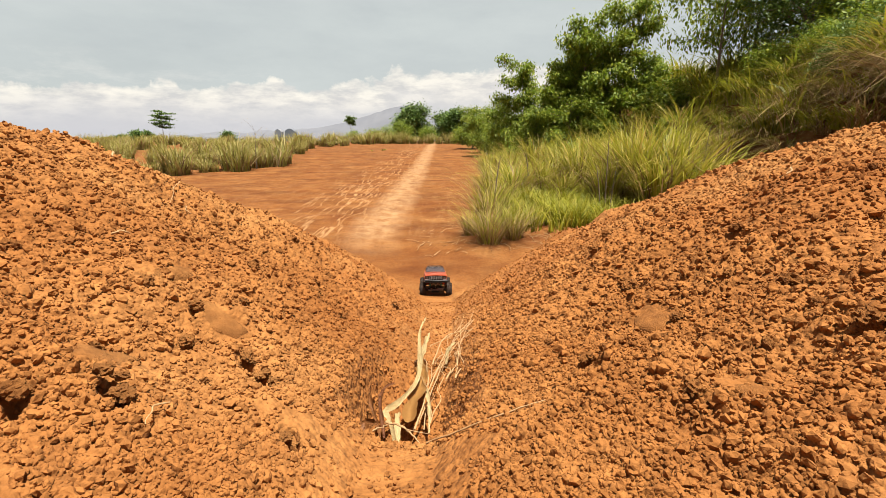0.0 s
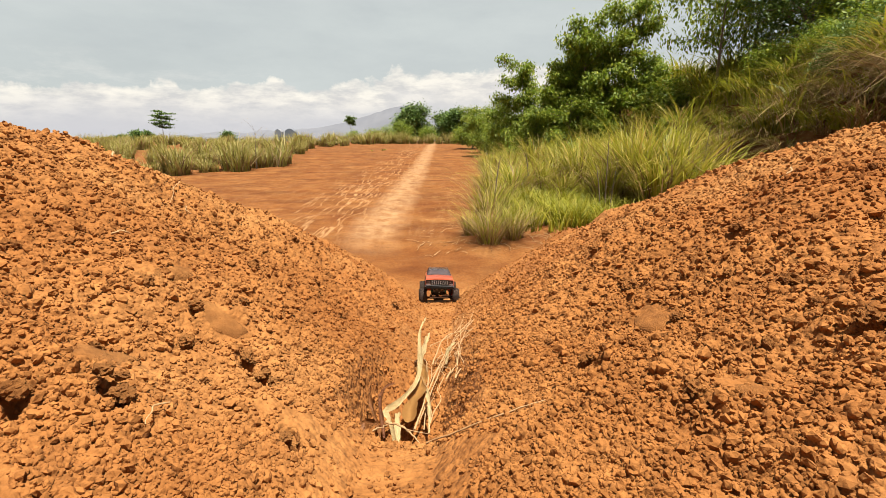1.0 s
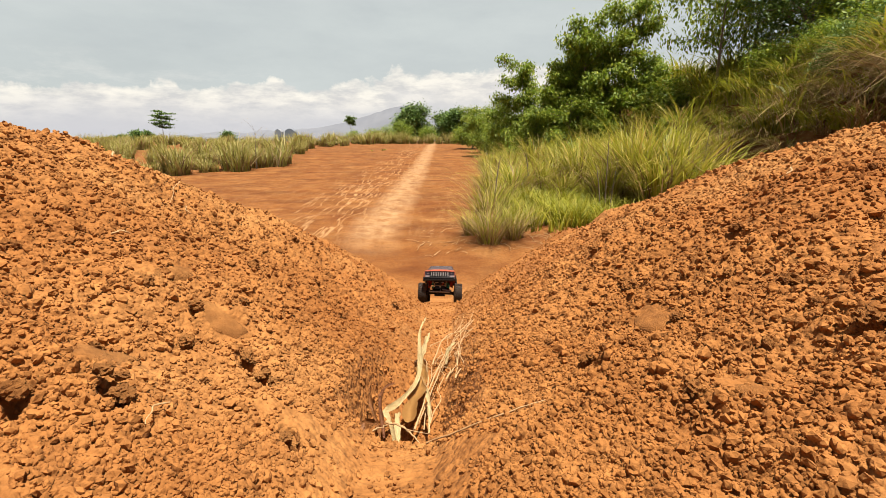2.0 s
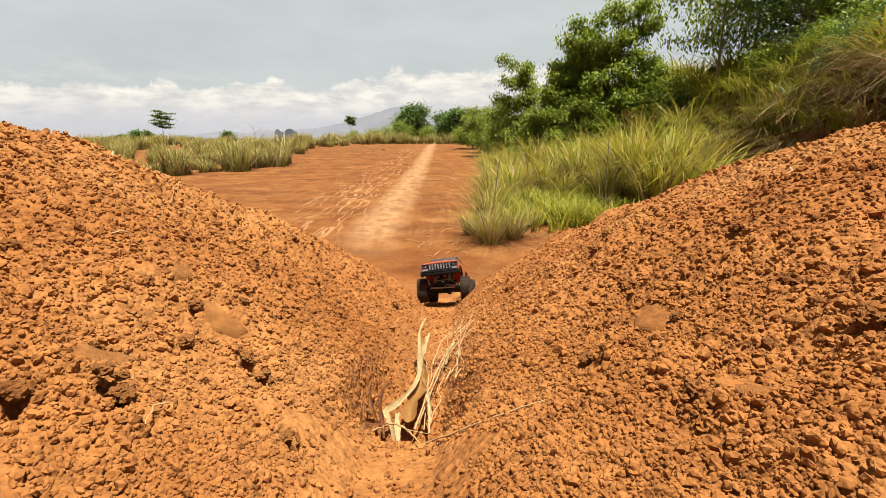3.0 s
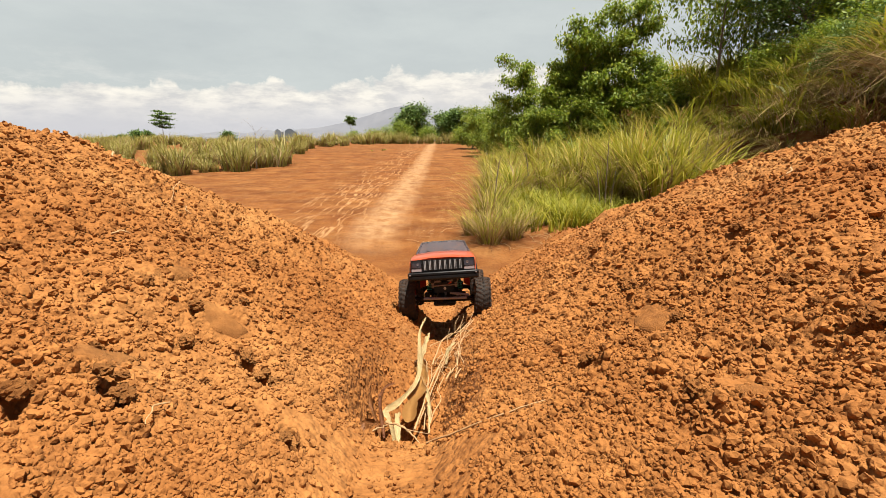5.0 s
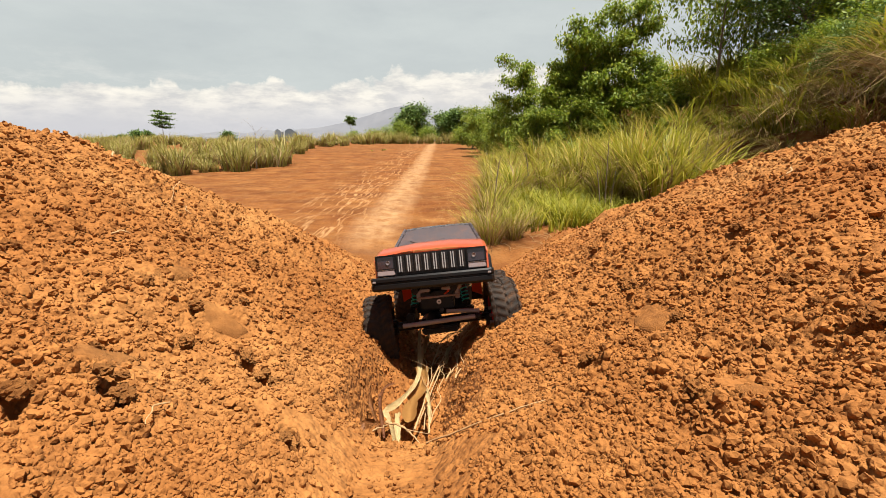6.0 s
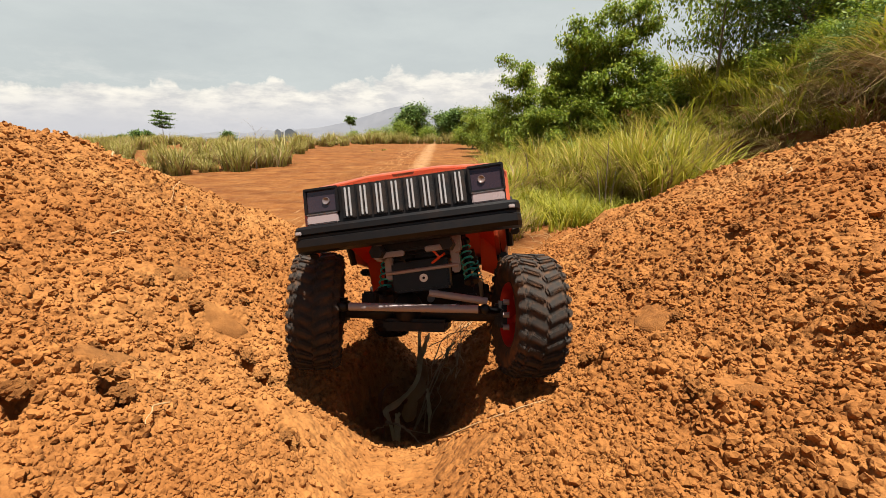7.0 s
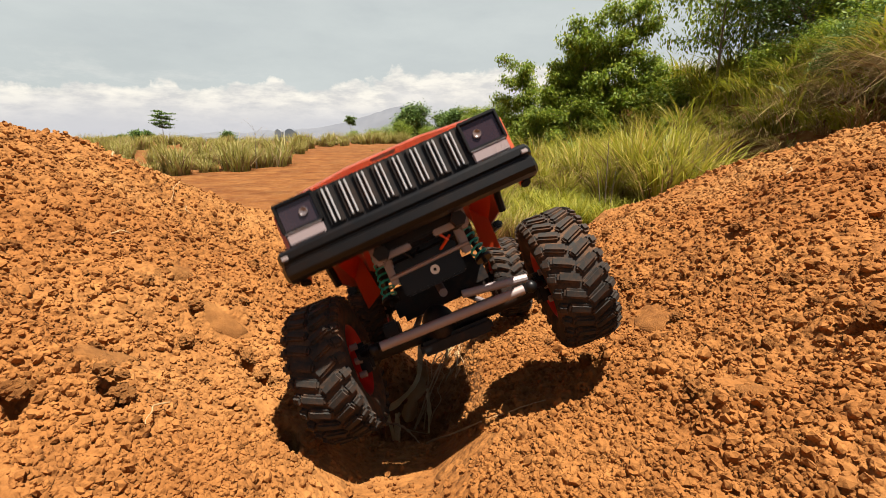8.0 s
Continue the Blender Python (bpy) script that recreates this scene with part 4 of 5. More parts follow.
    place_tufts(hang, [(6.7, 7.1, 1.0), (6.9, 7.4, 1.1), (7.2, 7.8, 1.1), (6.75, 7.9, 0.9), (6.8, 8.3, 0.9), (6.9, 8.6, 1.0), (7.3, 8.3, 1.1), (6.75, 9.3, 1.0), (5.3, 11.0, 1.4), (4.6, 12.2, 1.5), (6.6, 9.2, 1.0), (4.9, 10.4, 1.0), (7.5, 8.6, 1.1), (4.2, 11.6, 1.7), (4.6, 11.3, 1.6), (5.8, 9.9, 0.9), (6.2, 10.1, 0.9), (5.4, 10.5, 1.1), (6.9, 7.0, 1.2), (7.6, 7.6, 1.1), (7.9, 8.2, 1.1), (6.3, 8.0, 0.8), (6.5, 8.8, 0.9), (6.0, 8.5, 0.7), (6.2, 9.4, 0.8)], rng)
    # far side of the field
    far = [tuft("field_edge_tuft", "tall pale grass clump at the field's edge", "grass along the field's edge", 210 + k, 95, 45, (FIELDGRASS, STRAW), 1.3, 0.38, 0.045, 0.35, 0.3, 3) for k in range(5)]
    spots = []
    edge_y = [14.2, 16.2, 20, 30, 40, 45, 47]
    edge_x = [-8.6, -7.2, -7.2, -8.1, -6.6, -3.0, 3.0]
    for k in range(90):
        y = 14.2 * (47 / 14.2) ** rng.random()
        x = np.interp(y, edge_y, edge_x) + 0.7 * vnoise(np.array([y * 0.9]), np.array([0.0]), 50)[0] - rng.uniform(-0.3, 0.30 * y) * rng.random()
        spots.append((x, y, rng.uniform(0.35, 0.65) if k % 4 else rng.uniform(0.7, 0.95)))
    for x in np.arange(-14, 5, 0.5):
        spots.append((x + rng.normal(0, 0.3), 46 + rng.normal(0, 1.4), rng.uniform(0.6, 1.2)))
    for _ in range(60):
        spots.append((rng.uniform(-24, -8.5), rng.uniform(16, 27), rng.uniform(0.45, 0.75)))
    for _ in range(110):
        y = rng.uniform(24, 60)
        spots.append((-y * rng.uniform(0.36, 0.85), y, rng.uniform(0.5, 0.85)))
    spots += [(-6.95, 16.4, 1.0), (-7.3, 16.7, 0.95), (-6.9, 18.2, 1.05), (-6.4, 18.6, 1.1), (-8.2, 14.9, 1.0), (-7.6, 17.4, 1.1), (-6.6, 19.6, 1.15), (-8.6, 15.3, 1.0), (-7.0, 20.5, 1.1)]
    place_tufts(far, spots, rng)
    mat = [tuft("dead_grass_litter", "flattened pale dead grass at the foot of the clumps", "dead grass litter", 240 + k, 0, 90, (TALL, STRAW), 0.10, 3.2, 0.014, 0.25, 0.4, 3) for k in range(2)]
    place_tufts(mat, [(rng.uniform(0.15, 1.9), rng.uniform(5.25, 5.95), rng.uniform(0.6, 1.1)) for _ in range(14)] + [(0.25, 6.4, 0.8), (0.4, 7.4, 0.8), (0.1, 5.4, 0.5)], rng)
    # a small weed out on the field
    place_tufts([tuft("weed", "small green weed on the bare field", "weeds on the field", 230, 40, 10, (HILLGRASS, STRAW), 0.22, 0.9, 0.03, 0.15)], [(-3.6, 29.5, 1.0), (-4.2, 28.8, 0.7)], rng)


def leaves(rng, centres, per, spread, size, droop=0.3, aspect=0.38, zf=0.75):
    """Small folded leaves in clumps round the given centres."""
    c = np.repeat(np.asarray(centres), per, 0)
    n = len(c)
    p = c + rng.normal(0, 1, (n, 3)) * spread * np.array([1, 1, zf])
    a = rng.uniform(0, 2 * np.pi, n)
    tilt = rng.normal(-droop, 0.45, n)
    d = np.stack([np.cos(a) * np.cos(tilt), np.sin(a) * np.cos(tilt), np.sin(tilt)], -1)
    side = np.stack([-np.sin(a), np.cos(a), rng.normal(0, 0.5, n)], -1)
    L = size * rng.uniform(0.6, 1.35, n)[:, None]
    w = L * aspect * 0.5
    mid = p + d * L * 0.45
    v = np.stack([p, mid + side * w, p + d * L, mid - side * w], 1).reshape(-1, 3)
    f = (np.arange(n) * 4)[:, None] + np.arange(4)[None]
    return v, f


def build_tree(name, label, seed, h, crown_r, limbs, per, size, mat, trunk_r, first=0.3, group="trees on the hillside", plume=0.0, droop=0.3, spread=0.24, flat=1.0, tuck=0.16):
    """A bent tapering trunk, limbs that fork, and clumps of leaves on them."""
    rng = np.random.default_rng(seed)
    root = tagged(new(name), label, "tree", group)
    bend = rng.normal(0, 0.06, 2) * h
    def on_trunk(w):
        return Vector((bend[0] * w * w, bend[1] * w * w, h * w * 0.96))
    trunk = part("trunk", tube([on_trunk(w) for w in np.linspace(-0.03, 1, 8)], [trunk_r * (1 - 0.85 * w) for w in np.linspace(0, 1, 8)], 8), BARK, root)
    centres = []
    for k in range(limbs):
        w = first + (1 - first) * (k + rng.random()) / limbs
        p0 = on_trunk(min(w, 1))
        a = 2.4 * k + rng.normal(0, 0.4)
        reach = crown_r * (1.1 - 0.75 * abs(w - first - 0.25)) * rng.uniform(0.55, 1.1)
        up = rng.uniform(0.1, 0.6) * reach * flat + plume * rng.random()
        tip = p0 + Vector((math.cos(a) * reach, math.sin(a) * reach, up))
        mid = p0.lerp(tip, 0.5) + Vector((0, 0, 0.12 * reach * flat))
        part("limb", tube([p0, mid, tip], [trunk_r * 0.38 * (1.1 - w), trunk_r * 0.22, trunk_r * 0.08], 5), BARK, root)
        for u in (0.35, 0.55, 0.75, 0.9, 1.0):
            q = p0.lerp(mid, u * 2) if u < 0.5 else mid.lerp(tip, u * 2 - 1)
            for _ in range(2):
                centres.append(np.array(q) + rng.normal(0, tuck * crown_r, 3) * np.array([1, 1, 0.6 * flat]))
    ob = new("crown", mesh_from("crown", *leaves(rng, centres, per, spread * crown_r, size, droop, zf=0.75 * min(1, flat + 0.05)), mat))
    ob.parent = root
    return root


def stand(ob, x, y, s=1.0, turn=0.0, sink=0.05):
    ob.location, ob.rotation_euler, ob.scale = (x, y, ground_z(x, y) - sink), (0, 0, turn), (s, s, s)
    return ob


def build_trees():
    bamboo = build_tree("tree", "slender leafy green tree with drooping foliage", 301, 4.6, 1.2, 19, 52, 0.145, LEAF, 0.06, 0.25, plume=0.45, droop=0.7, spread=0.13, tuck=0.07)
    broad = build_tree("tree", "bushy bright green tree on the hillside", 302, 3.4, 1.5, 20, 50, 0.14, LEAF, 0.08, 0.12, droop=0.5, spread=0.13, tuck=0.09)
    dark = build_tree("tree", "dense dark green tree above the bank", 303, 3.6, 1.6, 22, 40, 0.12, DARKLEAF, 0.09, 0.12, droop=0.3, spread=0.15, tuck=0.10)
    airy = build_tree("tree", "sparse tree with thin drooping branches", 304, 4.0, 1.8, 17, 30, 0.13, LEAF, 0.045, 0.3, droop=0.9, spread=0.12, tuck=0.07)
    shrub = build_tree("shrub", "rounded leafy green shrub", 305, 1.5, 1.0, 16, 28, 0.14, LEAF, 0.04, 0.05, group="shrubs", droop=0.3)
    stand(bamboo, 4.5, 16.6, 1.0, 0.3)
    for x, y, s, r in ((5.75, 16.0, 0.98, 2.1), (3.15, 18.0, 0.78, 4.0), (3.9, 17.4, 0.72, 1.2), (5.2, 17.6, 0.8, 5.0), (4.95, 17.0, 0.9, 2.6), (3.6, 16.6, 0.74, 0.9), (6.3, 15.6, 0.5, 1.9)):
        stand(copy_thing(bamboo, Matrix()), x, y, s, r)
    stand(broad, 4.1, 15.8, 0.72, 0.0)
    for x, y, s, r in ((2.7, 19.5, 0.7, 3.0), (3.3, 17.0, 0.62, 5.2), (2.2, 24.0, 0.66, 0.5), (5.0, 15.4, 0.55, 1.5), (1.9, 31.0, 0.7, 2.0), (2.6, 21.5, 0.55, 1.0)):
        stand(copy_thing(broad, Matrix()), x, y, s, r)
    stand(dark, 9.2, 13.0, 0.95, 0.2)
    for x, y, s, r in ((11.0, 12.6, 0.9, 2.6), (10.2, 13.8, 1.05, 1.0), (8.5, 11.8, 0.72, 4.0)):
        stand(copy_thing(dark, Matrix()), x, y, s, r)
    stand(airy, 7.25, 13.2, 1.0, 0.7)
    for x, y, s, r in ((8.6, 14.0, 1.0, 3.0),):
        stand(copy_thing(airy, Matrix()), x, y, s, r)
    stand(shrub, 6.6, 14.6, 0.8, 0.0)
    for x, y, s, r in ((7.9, 10.4, 0.45, 2.2), (9.4, 10.6, 0.7, 5.0), (7.6, 11.6, 0.5, 3.3), (5.9, 12.6, 0.5, 2.9), (8.8, 11.4, 0.7, 1.8), (10.2, 10.8, 0.9, 0.9)):
        stand(copy_thing(shrub, Matrix()), x, y, s, r)
    ivy = build_tree("shrub", "dark green leafy shrub overhanging the bank", 306, 1.2, 1.0, 14, 34, 0.10, DARKLEAF, 0.035, 0.05, group="shrubs", droop=0.6, spread=0.16, tuck=0.1)
    stand(ivy, 7.4, 9.4, 0.5)
    for x, y, s, r in ((8.2, 9.0, 0.6, 2.0), (7.9, 9.8, 0.5, 3.1), (9.3, 9.6, 0.7, 5.1)):
        stand(copy_thing(ivy, Matrix()), x, y, s, r)
    rng = np.random.default_rng(31)
    for x, y, s in ((2.4, 27, 0.8), (1.6, 40, 0.8), (-1.5, 50, 0.9), (-4.5, 52, 1.2), (-7.5, 52, 0.8), (2.8, 36, 0.9), (3.8, 32, 1.1), (0.6, 52, 0.9), (-9.2, 50, 0.7), (3.2, 44, 1.4), (-5.8, 50, 0.9)):
        stand(copy_thing(shrub, Matrix()), x, y, s, rng.uniform(0, 6))
    # beyond the field
    umb = build_tree("umbrella_tree", "tall thin tree with flat layered crown far off", 311, 8.6, 2.6, 16, 22, 0.5, DARKLEAF, 0.12, 0.45, "far trees", flat=0.12, droop=0.0, spread=0.16)
    stand(umb, -68, 118, 0.85)
    far = build_tree("far_tree", "dark green tree beyond the field", 312, 3.6, 1.5, 18, 34, 0.34, DARKLEAF, 0.1, 0.08, "far trees", droop=0.2)
    stand(far, -58, 92, 0.95, 0, 1.7)
    for x, y, s in ((-61, 92, 0.5), (-64, 94, 0.45), (-66.5, 94, 0.42), (-55, 90, 0.6), (-69, 96, 0.38), (-48, 92, 0.42), (-41, 92, 0.6), (-4.2, 72, 1.35), (-5.3, 73, 1.1), (1.4, 52, 0.9), (0.2, 60, 0.9)):
        stand(copy_thing(far, Matrix()), x, y, s * (1.5 if x < -35 else 1), rng.uniform(0, 6), 1.7 if x < -35 else 0.05)
    palm = build_tree("slim_tree", "slim dark tree with a small ragged crown", 313, 5.2, 0.9, 9, 26, 0.3, DARKLEAF, 0.09, 0.72, "far trees", droop=0.3)
    stand(palm, -17.4, 92, 0.86)
    bare = build_tree("bare_shrub", "leafless thin-branched shrub against the sky", 314, 2.4, 1.0, 12, 1, 0.05, STRAW, 0.03, 0.1, "far trees", plume=0.6)
    stand(bare, -36.5, 52, 0.5)
    stand(copy_thing(bare, Matrix()), -6.7, 17.2, 0.62, 2.0)


build_grass()
build_trees()


# ---- far distance ----
def build_distance():
    # aerial haze is put into the ridge's blue-grey base colour
    m, t, b = material("hazy_mountain", 1.0)
    co = t.nodes.new("ShaderNodeTexCoord").outputs["Object"]
    t.links.new(ramp(t, noise_tex(t, co, 0.004, 6, 0.6), (0.35, (0.10, 0.106, 0.124)), (0.65, (0.12, 0.126, 0.143))), b.inputs["Base Color"])
    rows = []
    xs = np.linspace(-2600, 1200, 140)
    crest = 250 * np.exp(-np.abs((xs + 330) / 560) ** 1.7) + 50 * np.exp(-((xs + 1500) / 900) ** 2) + 22 * vnoise(xs / 160, xs * 0, 40) + 9 * vnoise(xs / 50, xs * 0, 41)
    for w in np.linspace(0, 1, 14):
        rows.append([(x, 3900 + 420 * w, -40 + (c + 40) * w ** 0.8 + 16 * (vnoise(np.array([x / 120]), np.array([w * 5]), 42)[0]) * w * (1 - w)) for x, c in zip(xs, crest)])
    part_bm = loft(rows)
    ob = part("backdrop", part_bm, m)
    tagged(ob, "pale hazy mountain ridge on the horizon", "mountain", kind="structure")
    # concrete and glass greys lightened, so distance haze sits in their colour
    wall = dusty("hazed_concrete", (0.17, 0.175, 0.19), 0.8, 0, 0.0, 0, 0.05)
    glass = dusty("hazed_glass", (0.12, 0.13, 0.15), 0.5, 0, 0.0, 0, 0.05)
    for x, w, h, mat in ((-306, 12, 41, wall), (-284, 18, 42, glass)):
        y = 900
        zb = ground_z(x, y)
        root = tagged(new("tower_block"), "grey tower block with a rounded top in the valley", "building", "tower blocks")
        root.location = (x, y, zb - 1)
        prof = [(-w / 2, 0)] + [(-w / 2 + w * u, h * (0.80 + 0.20 * math.sin(math.pi * (0.15 + 0.72 * u)))) for u in np.linspace(0, 1, 9)] + [(w / 2, 0)]
        bm = bmesh.new()
        a = [bm.verts.new((px, 0, pz)) for px, pz in prof]
        c = [bm.verts.new((px, 14, pz)) for px, pz in prof]
        bm.faces.new(a)
        bm.faces.new(c[::-1])
        for k in range(len(prof)):
            bm.faces.new((a[k], c[k], c[(k + 1) % len(prof)], a[(k + 1) % len(prof)]))
        part("wall", bm, mat, root)
        for k in range(9):
            part("window_band", block((0, -0.2, 3 + 3.1 * k), (w * 0.9, 0.5, 1.4), 0), glass if mat is wall else wall, root)
    rng = np.random.default_rng(8)
    lots = []
    cube_v = np.array([(sx, sy, sz) for sx in (-1, 1) for sy in (-1, 1) for sz in (0, 1)], float)
    cube_f = np.array([(0, 1, 3, 2), (4, 6, 7, 5), (0, 4, 5, 1), (2, 3, 7, 6), (1, 5, 7, 3), (0, 2, 6, 4)])
    for _ in range(260):
        y = rng.uniform(1000, 2600)
        x = rng.uniform(-0.55, 0.02) * y
        lots.append((cube_v * np.array([rng.uniform(5, 16), rng.uniform(5, 12), rng.uniform(4, 11)]) + np.array([x, y, ground_z(x, y)]), cube_f))
    tagged(new("far_town", mesh_from("far_town", *merge(*lots), wall, smooth=False)), "pale houses of a distant town in haze", "town", kind="stuff")


build_distance()


# ---- dry litter in the gully ----
DRY = leaf_material("dry_leaf", [(0.50, 0.38, 0.19), (0.44, 0.31, 0.14), (0.56, 0.45, 0.26)], 0.15, 0.6)
bump(DRY.node_tree, DRY.node_tree.nodes["Principled BSDF"], noise_tex(DRY.node_tree, DRY.node_tree.nodes.new("ShaderNodeTexCoord").outputs["Object"], 260, 5, 0.7), 0.6, 0.0015)
TAN = leaf_material("tan_leaf", [(0.40, 0.22, 0.075), (0.34, 0.18, 0.06)], 0.2, 0.6)
RUSSET = leaf_material("russet_leaf", [(0.22, 0.09, 0.03), (0.16, 0.06, 0.025)], 0.15, 0.6)
TWIG = dusty("dry_twig", (0.32, 0.2, 0.09), 0.75, 0, 0.4, 0, 40)


def along_path(path, n):
    """n points of a smooth line through a few given ones."""
    p = [Vector(q) for q in path]
    p = [p[0] * 2 - p[1]] + p + [p[-1] * 2 - p[-2]]
    out = []
    for k in range(n):
        w = k / (n - 1) * (len(p) - 3)
        i = min(int(w), len(p) - 4)
        u = w - i
        a, b2, c, d = p[i:i + 4]
        out.append(0.5 * (2 * b2 + (c - a) * u + (2 * a - 5 * b2 + 4 * c - d) * u * u + (3 * b2 - a - 3 * c + d) * u ** 3))
    return out


def strip(label, path, width, twist, mat, seed, cup=0.3):
    """A curled dead leaf along a path, with a rib and torn edges."""
    rng = np.random.default_rng(seed)
    pts = along_path(path, 26)
    ph = rng.uniform(0, 6)
    secs = []
    for k, p in enumerate(pts):
        w = k / 25
        d = (pts[min(k + 1, 25)] - pts[max(k - 1, 0)]).normalized()
        side = d.cross(Vector((0, -0.8, 0.6))).normalized()
        nrm = side.cross(d)
        ang = twist * (w - 0.4) + 0.3 * math.sin(5 * w + ph)
        s, n = side * math.cos(ang) + nrm * math.sin(ang), nrm * math.cos(ang) - side * math.sin(ang)
        wd = width * (0.25 + 0.75 * math.sin(math.pi * min(1, 0.12 + 0.86 * w)) ** 0.7) * (1 + 0.22 * math.sin(17 * w + ph) + 0.12 * math.sin(41 * w))
        fold = cup * wd * (1 + 0.4 * math.sin(9 * w + ph))
        secs.append([p + s * wd * u + n * (fold * 4 * u * u + 0.05 * wd * math.sin(40 * w + 9 * u)) for u in (-0.5, -0.27, -0.04, 0.04, 0.27, 0.5)])
    return tagged(part("dead_leaf", loft(secs, thick=0.0007), mat), label, "dead leaf", "dry litter in the gully")


def stem(label, path, r, seed, forks=0, group="dry litter in the gully"):
    """A thin dry stem along a path, with a few side shoots."""
    rng = np.random.default_rng(seed)
    pts = [p + Vector(rng.normal(0, 0.35 * r, 3)) for p in along_path(path, 16)]
    bm = tube(pts, [r * (1 - 0.6 * k / 15) * (1.25 if k % 5 == 0 else 1) for k in range(16)], 6)
    for _ in range(forks):
        i = int(rng.integers(5, 13))
        d = (pts[i + 1] - pts[i]).normalized()
        q = pts[i] + d * rng.uniform(0.03, 0.07) + Vector(rng.normal(0, 0.014, 3))
        tube(along_path([pts[i], pts[i].lerp(q, 0.5) + Vector(rng.normal(0, 0.003, 3)), q], 6), [r * 0.6 * (1 - 0.12 * k) for k in range(6)], 5, bm)
    return tagged(part("twig", bm, TWIG), label, "twig", group)


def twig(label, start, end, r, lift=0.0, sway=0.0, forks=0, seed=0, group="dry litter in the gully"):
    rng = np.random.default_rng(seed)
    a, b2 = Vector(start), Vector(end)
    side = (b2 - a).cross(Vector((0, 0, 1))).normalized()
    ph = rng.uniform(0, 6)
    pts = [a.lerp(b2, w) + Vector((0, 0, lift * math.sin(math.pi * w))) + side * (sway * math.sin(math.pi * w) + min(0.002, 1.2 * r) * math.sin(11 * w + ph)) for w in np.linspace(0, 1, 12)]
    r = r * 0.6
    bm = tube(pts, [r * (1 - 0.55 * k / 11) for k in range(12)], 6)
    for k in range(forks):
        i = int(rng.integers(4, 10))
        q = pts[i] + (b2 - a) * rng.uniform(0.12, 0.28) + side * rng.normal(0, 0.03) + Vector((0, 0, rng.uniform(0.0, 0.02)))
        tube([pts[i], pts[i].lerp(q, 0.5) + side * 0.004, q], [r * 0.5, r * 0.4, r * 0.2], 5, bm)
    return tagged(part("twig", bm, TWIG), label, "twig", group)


def build_litter():
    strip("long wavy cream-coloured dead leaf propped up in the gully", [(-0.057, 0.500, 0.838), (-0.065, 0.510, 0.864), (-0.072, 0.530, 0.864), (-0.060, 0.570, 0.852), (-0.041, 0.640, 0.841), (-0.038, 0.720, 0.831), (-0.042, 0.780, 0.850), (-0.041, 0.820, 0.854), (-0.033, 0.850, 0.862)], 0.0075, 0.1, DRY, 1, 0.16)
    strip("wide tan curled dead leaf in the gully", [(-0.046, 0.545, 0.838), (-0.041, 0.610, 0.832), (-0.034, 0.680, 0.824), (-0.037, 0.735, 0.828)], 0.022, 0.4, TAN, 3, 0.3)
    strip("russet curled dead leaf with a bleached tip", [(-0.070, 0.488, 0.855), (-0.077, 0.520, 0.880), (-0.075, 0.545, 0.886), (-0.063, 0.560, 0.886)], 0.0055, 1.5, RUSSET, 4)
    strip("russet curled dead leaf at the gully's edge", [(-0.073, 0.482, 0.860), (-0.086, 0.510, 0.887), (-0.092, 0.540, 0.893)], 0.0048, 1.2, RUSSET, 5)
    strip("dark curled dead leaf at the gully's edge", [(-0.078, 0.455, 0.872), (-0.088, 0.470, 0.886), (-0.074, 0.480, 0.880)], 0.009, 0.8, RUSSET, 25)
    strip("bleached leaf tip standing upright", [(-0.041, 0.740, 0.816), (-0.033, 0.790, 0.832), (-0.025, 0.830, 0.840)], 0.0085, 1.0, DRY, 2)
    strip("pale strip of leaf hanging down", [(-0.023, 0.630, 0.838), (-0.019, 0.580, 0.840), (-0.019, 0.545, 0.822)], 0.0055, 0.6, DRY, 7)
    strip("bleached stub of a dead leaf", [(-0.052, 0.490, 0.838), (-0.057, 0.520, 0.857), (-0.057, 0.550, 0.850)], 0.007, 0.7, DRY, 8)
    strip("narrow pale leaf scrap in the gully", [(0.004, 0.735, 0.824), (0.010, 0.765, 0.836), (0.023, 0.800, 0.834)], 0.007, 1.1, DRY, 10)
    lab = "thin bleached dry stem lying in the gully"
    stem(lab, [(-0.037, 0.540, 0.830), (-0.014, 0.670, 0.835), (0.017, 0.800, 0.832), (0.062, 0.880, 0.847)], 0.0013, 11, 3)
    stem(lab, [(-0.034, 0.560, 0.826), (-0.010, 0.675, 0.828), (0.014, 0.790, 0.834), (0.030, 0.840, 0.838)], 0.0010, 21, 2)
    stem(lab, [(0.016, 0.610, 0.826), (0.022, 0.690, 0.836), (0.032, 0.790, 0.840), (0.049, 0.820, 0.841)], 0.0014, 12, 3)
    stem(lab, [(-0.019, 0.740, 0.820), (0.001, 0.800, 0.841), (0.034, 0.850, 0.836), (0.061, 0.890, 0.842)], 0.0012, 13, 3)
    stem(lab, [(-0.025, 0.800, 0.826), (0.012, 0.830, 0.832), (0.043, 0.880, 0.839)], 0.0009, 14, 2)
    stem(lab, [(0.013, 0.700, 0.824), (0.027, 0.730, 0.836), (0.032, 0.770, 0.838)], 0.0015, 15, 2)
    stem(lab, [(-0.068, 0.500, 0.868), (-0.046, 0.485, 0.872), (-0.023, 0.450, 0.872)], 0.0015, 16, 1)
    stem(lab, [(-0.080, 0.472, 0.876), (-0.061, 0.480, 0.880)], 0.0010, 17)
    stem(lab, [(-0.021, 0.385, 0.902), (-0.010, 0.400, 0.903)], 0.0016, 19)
    way = [(-0.016, 0.420), (0.011, 0.396), (0.039, 0.380), (0.063, 0.374), (0.090, 0.375)]
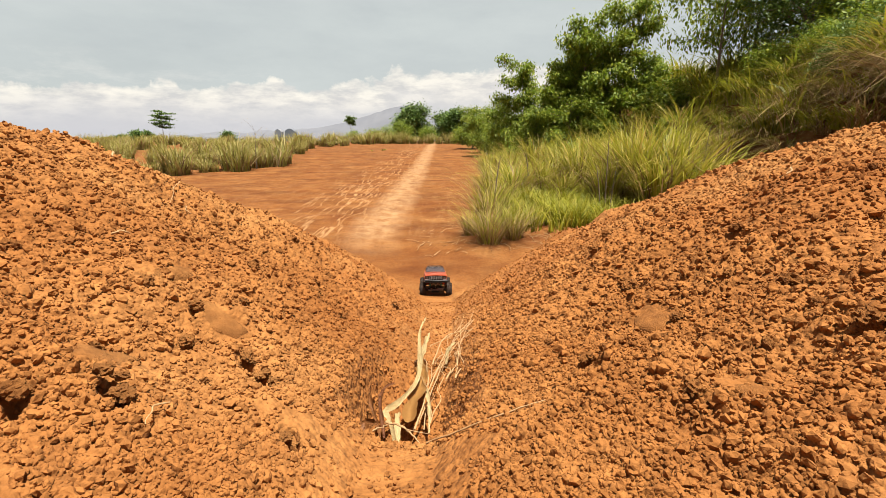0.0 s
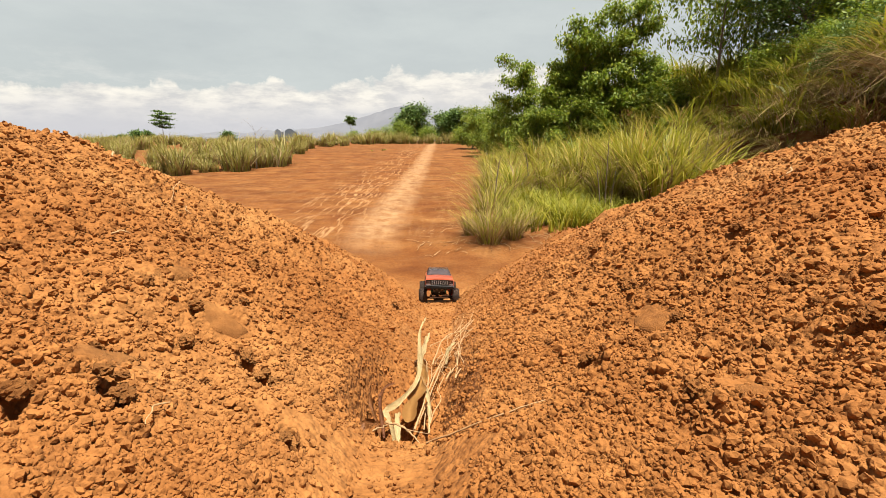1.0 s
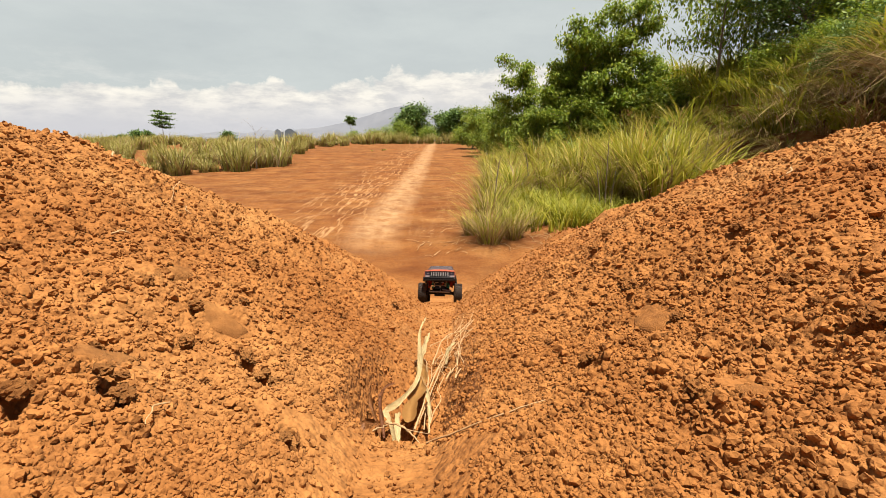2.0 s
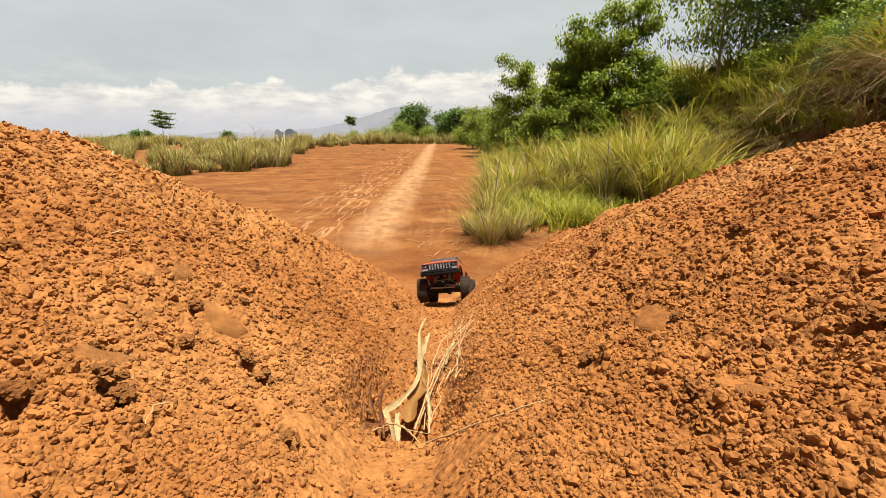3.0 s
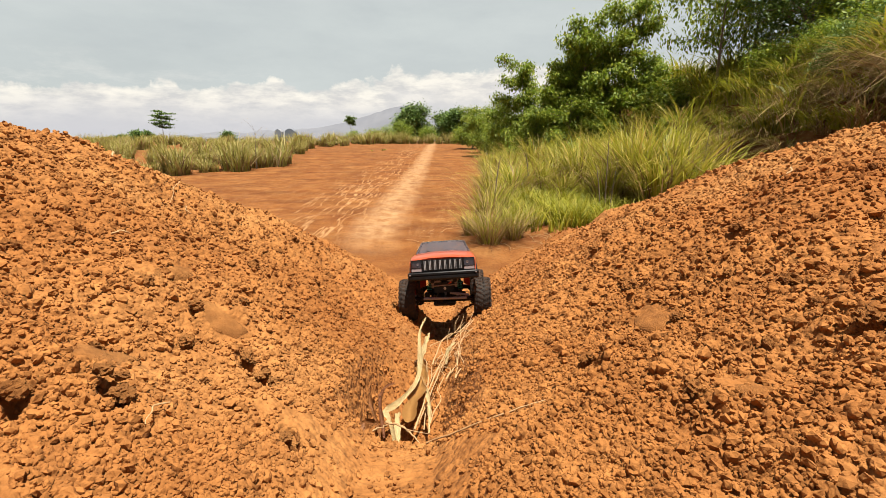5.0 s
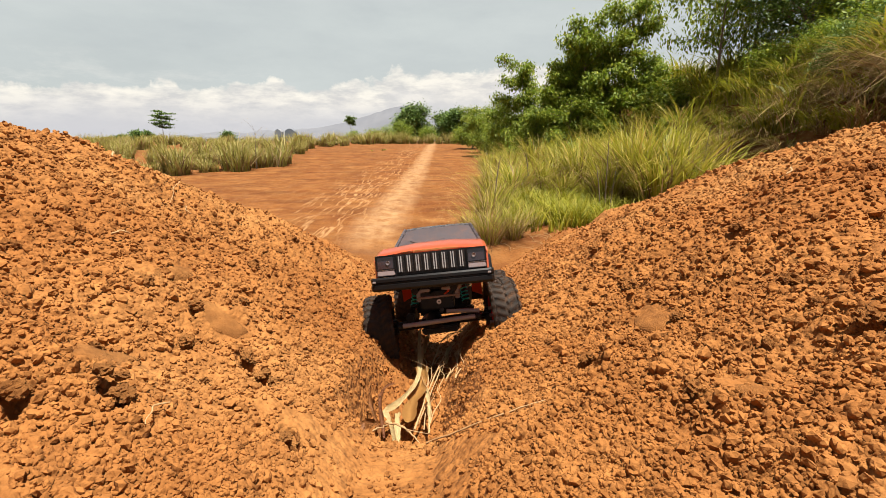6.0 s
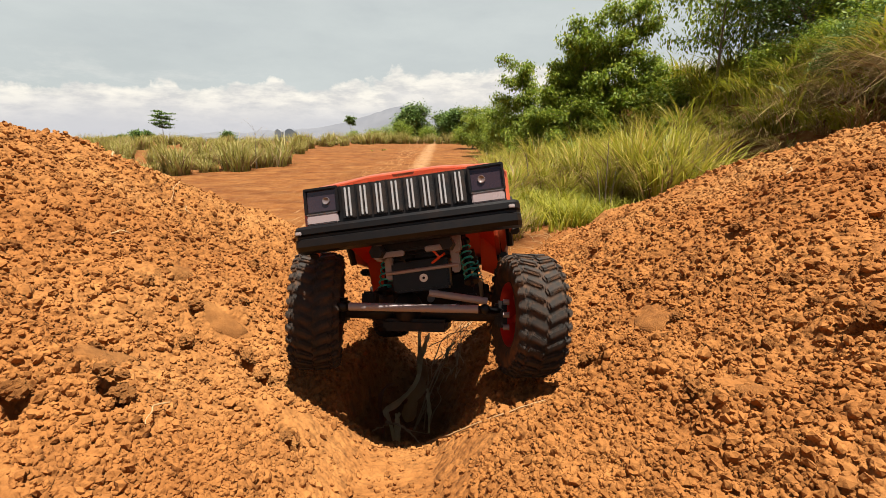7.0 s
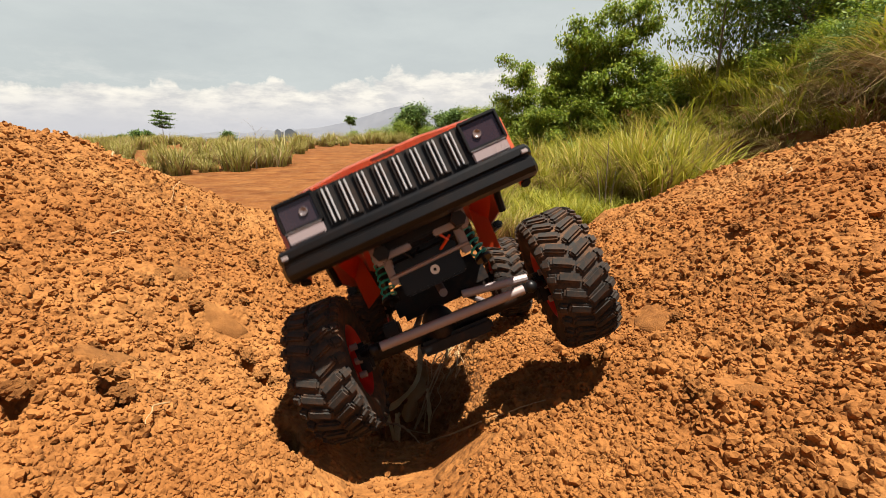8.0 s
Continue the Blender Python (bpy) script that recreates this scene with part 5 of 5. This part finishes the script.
    rest = [ground_z(x, y) for x, y in way]
    stem("long bent dry stalk lying across the gully", [(x, y, max(z, rest[0] + (rest[4] - rest[0]) * k / 4) + 0.003) for k, ((x, y), z) in enumerate(zip(way, rest))], 0.0011, 18)
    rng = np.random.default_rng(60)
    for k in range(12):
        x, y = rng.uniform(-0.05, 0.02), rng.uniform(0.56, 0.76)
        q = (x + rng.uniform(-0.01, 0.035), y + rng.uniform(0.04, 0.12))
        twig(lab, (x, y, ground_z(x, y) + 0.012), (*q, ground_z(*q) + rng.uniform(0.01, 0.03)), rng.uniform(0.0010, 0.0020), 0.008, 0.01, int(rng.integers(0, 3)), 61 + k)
    for k, (x, y, dx, dy, r) in enumerate(((-0.66, 0.96, 0.035, -0.03, 0.004), (-0.365, 0.51, 0.012, 0.012, 0.0025), (0.594, 0.82, 0.016, 0.02, 0.003), (-0.195, 0.30, 0.004, -0.03, 0.0012), (-0.47, 0.86, 0.03, -0.05, 0.0016), (-0.50, 0.90, 0.02, -0.07, 0.0013))):
        z = ground_z(x, y) + 0.008
        twig("pale dry straw lying on the red bank", (x, y, z), (x + dx, y + dy, ground_z(x + dx, y + dy) + 0.010), r, 0.004, 0.003, 0, 40 + k, "straws on the banks")
    # dead leaves and straw at the foot of the grass
    rng = np.random.default_rng(77)
    for k in range(60):
        x, y = rng.uniform(-0.3, 1.9), rng.uniform(4.8, 6.0)
        a = rng.uniform(0, 3.14)
        L = rng.uniform(0.06, 0.25)
        z = ground_z(x, y) + 0.012
        q = (x + L * math.cos(a), y + L * math.sin(a))
        twig("pale dead straw at the foot of the grass", (x, y, z), (*q, ground_z(*q) + 0.014), rng.uniform(0.004, 0.007), 0.006, 0.012, 0, 80 + k, "straw by the grass")


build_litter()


# ---- movement ----
def motions():
    # seconds; x, y, z; pitch, lean, heading; front axle's drop, its lean, steering
    way = [
        (0.0, -0.064, 3.790, -0.085, -11.0, -0.3, 2.0, 0.046, 0.0, 0),
        (0.5, -0.072, 3.490, -0.003, -18.0, -1.6, -5.6, 0.046, 0.0, -8),
        (1.0, -0.035, 3.090, 0.096, -11.0, 2.1, 1.9, 0.046, -2.0, 4),
        (1.6, -0.026, 2.880, 0.158, -19.0, 1.0, -1.5, 0.046, 0.0, 2),
        (2.8, 0.029, 2.480, 0.321, -21.7, -6.3, -4.1, 0.047, 3.0, 2),
        (3.0, 0.033, 2.343, 0.366, -22.0, -8.5, -5.3, 0.047, 3.0, 2),
        (3.5, 0.026, 2.132, 0.440, -16.8, -5.6, -0.5, 0.048, 3.0, 5),
        (4.0, 0.010, 1.883, 0.529, -20.4, -1.9, -3.3, 0.050, 5.0, -4),
        (4.5, -0.004, 1.697, 0.585, -14.2, -2.0, -0.4, 0.051, 3.5, -3),
        (4.7, 0.014, 1.596, 0.613, -12.4, -4.4, -0.2, 0.052, 3.0, -3),
        (5.8, 0.012, 1.007, 0.781, -16.6, -1.3, -2.4, 0.048, -1.8, 4),
        (6.0, 0.014, 0.908, 0.807, -13.6, -6.6, -2.8, 0.047, -2.9, 8),
        (6.3, 0.012, 0.776, 0.845, -16.4, -4.0, -5.0, 0.048, -2.3, 6),
        (6.5, 0.011, 0.703, 0.877, -15.5, -1.3, -7.5, 0.046, 3.0, 5),
        (6.8, -0.006, 0.629, 0.914, -14.5, -2.8, -2.6, 0.041, 8.0, 4),
        (7.0, 0.009, 0.580, 0.933, -18.4, -8.2, -3.7, 0.050, 7.6, 15),
        (7.1, 0.002, 0.596, 0.927, -17.0, -7.6, -0.6, 0.046, 9.0, 13),
        (7.2, 0.015, 0.573, 0.930, -20.0, -8.1, -4.1, 0.050, 6.0, 15),
        (7.3, 0.008, 0.559, 0.937, -21.9, -14.5, 3.0, 0.047, 7.2, 14),
        (7.4, 0.012, 0.551, 0.953, -20.4, -20.0, 8.1, 0.039, 4.0, 8),
        (7.5, 0.031, 0.508, 0.957, -20.5, -29.2, 11.3, 0.039, 5.0, 6),
        (7.6, 0.037, 0.530, 0.958, -19.0, -28.1, 8.9, 0.040, 8.0, 3),
        (7.7, 0.036, 0.523, 0.951, -19.2, -23.7, 7.6, 0.040, 6.0, -1),
        (7.8, 0.021, 0.531, 0.955, -19.0, -26.8, 13.6, 0.038, 8.0, -4),
        (8.0, 0.023, 0.525, 0.964, -20.0, -23.1, 9.6, 0.036, 3.2, -4),
    ]
    walk(TRUCK, [(w[0], pose(*w[1:7])) for w in way])
    cols = np.array(way)
    times = [k / 10 for k in range(81)]
    drop, lean, steer = (np.interp(times, cols[:, 0], cols[:, c]) for c in (7, 8, 9))
    gone = np.concatenate([[0], np.cumsum(np.hypot(np.diff(cols[:, 2]), np.diff(cols[:, 3])))])
    spin = np.interp(times, cols[:, 0], gone) / TYRE_R
    roll = np.interp(times, cols[:, 0], cols[:, 5])
    shift = np.interp(times, [6.3, 6.9, 7.2, 7.5, 8.0], [0, -0.010, -0.010, -0.006, -0.003])
    front = [Matrix.Translation((float(shift[k]), -BASE, drop[k])) @ Matrix.Rotation(radians(lean[k]), 4, "Y") for k in range(81)]
    rear = [Matrix.Translation((0, BASE, 0.058)) @ Matrix.Rotation(radians(-0.45 * roll[k]), 4, "Y") for k in range(81)]
    for axle, mats in zip(AXLES, (front, rear)):
        walk(axle, [(times[k], mats[k]) for k in range(81)])
    for (sx, sy), tyre in TYRES.items():
        mats = front if sy < 0 else rear
        rows = []
        for k in range(81):
            turn = Matrix.Rotation(radians(steer[k]), 4, "Z") if sy < 0 else Matrix()
            rows.append((times[k], mats[k] @ Matrix.Translation((sx * TRACK, 0, 0)) @ turn @ Matrix.Rotation(float(spin[k]), 4, "X")))
        walk(tyre, rows)


motions()
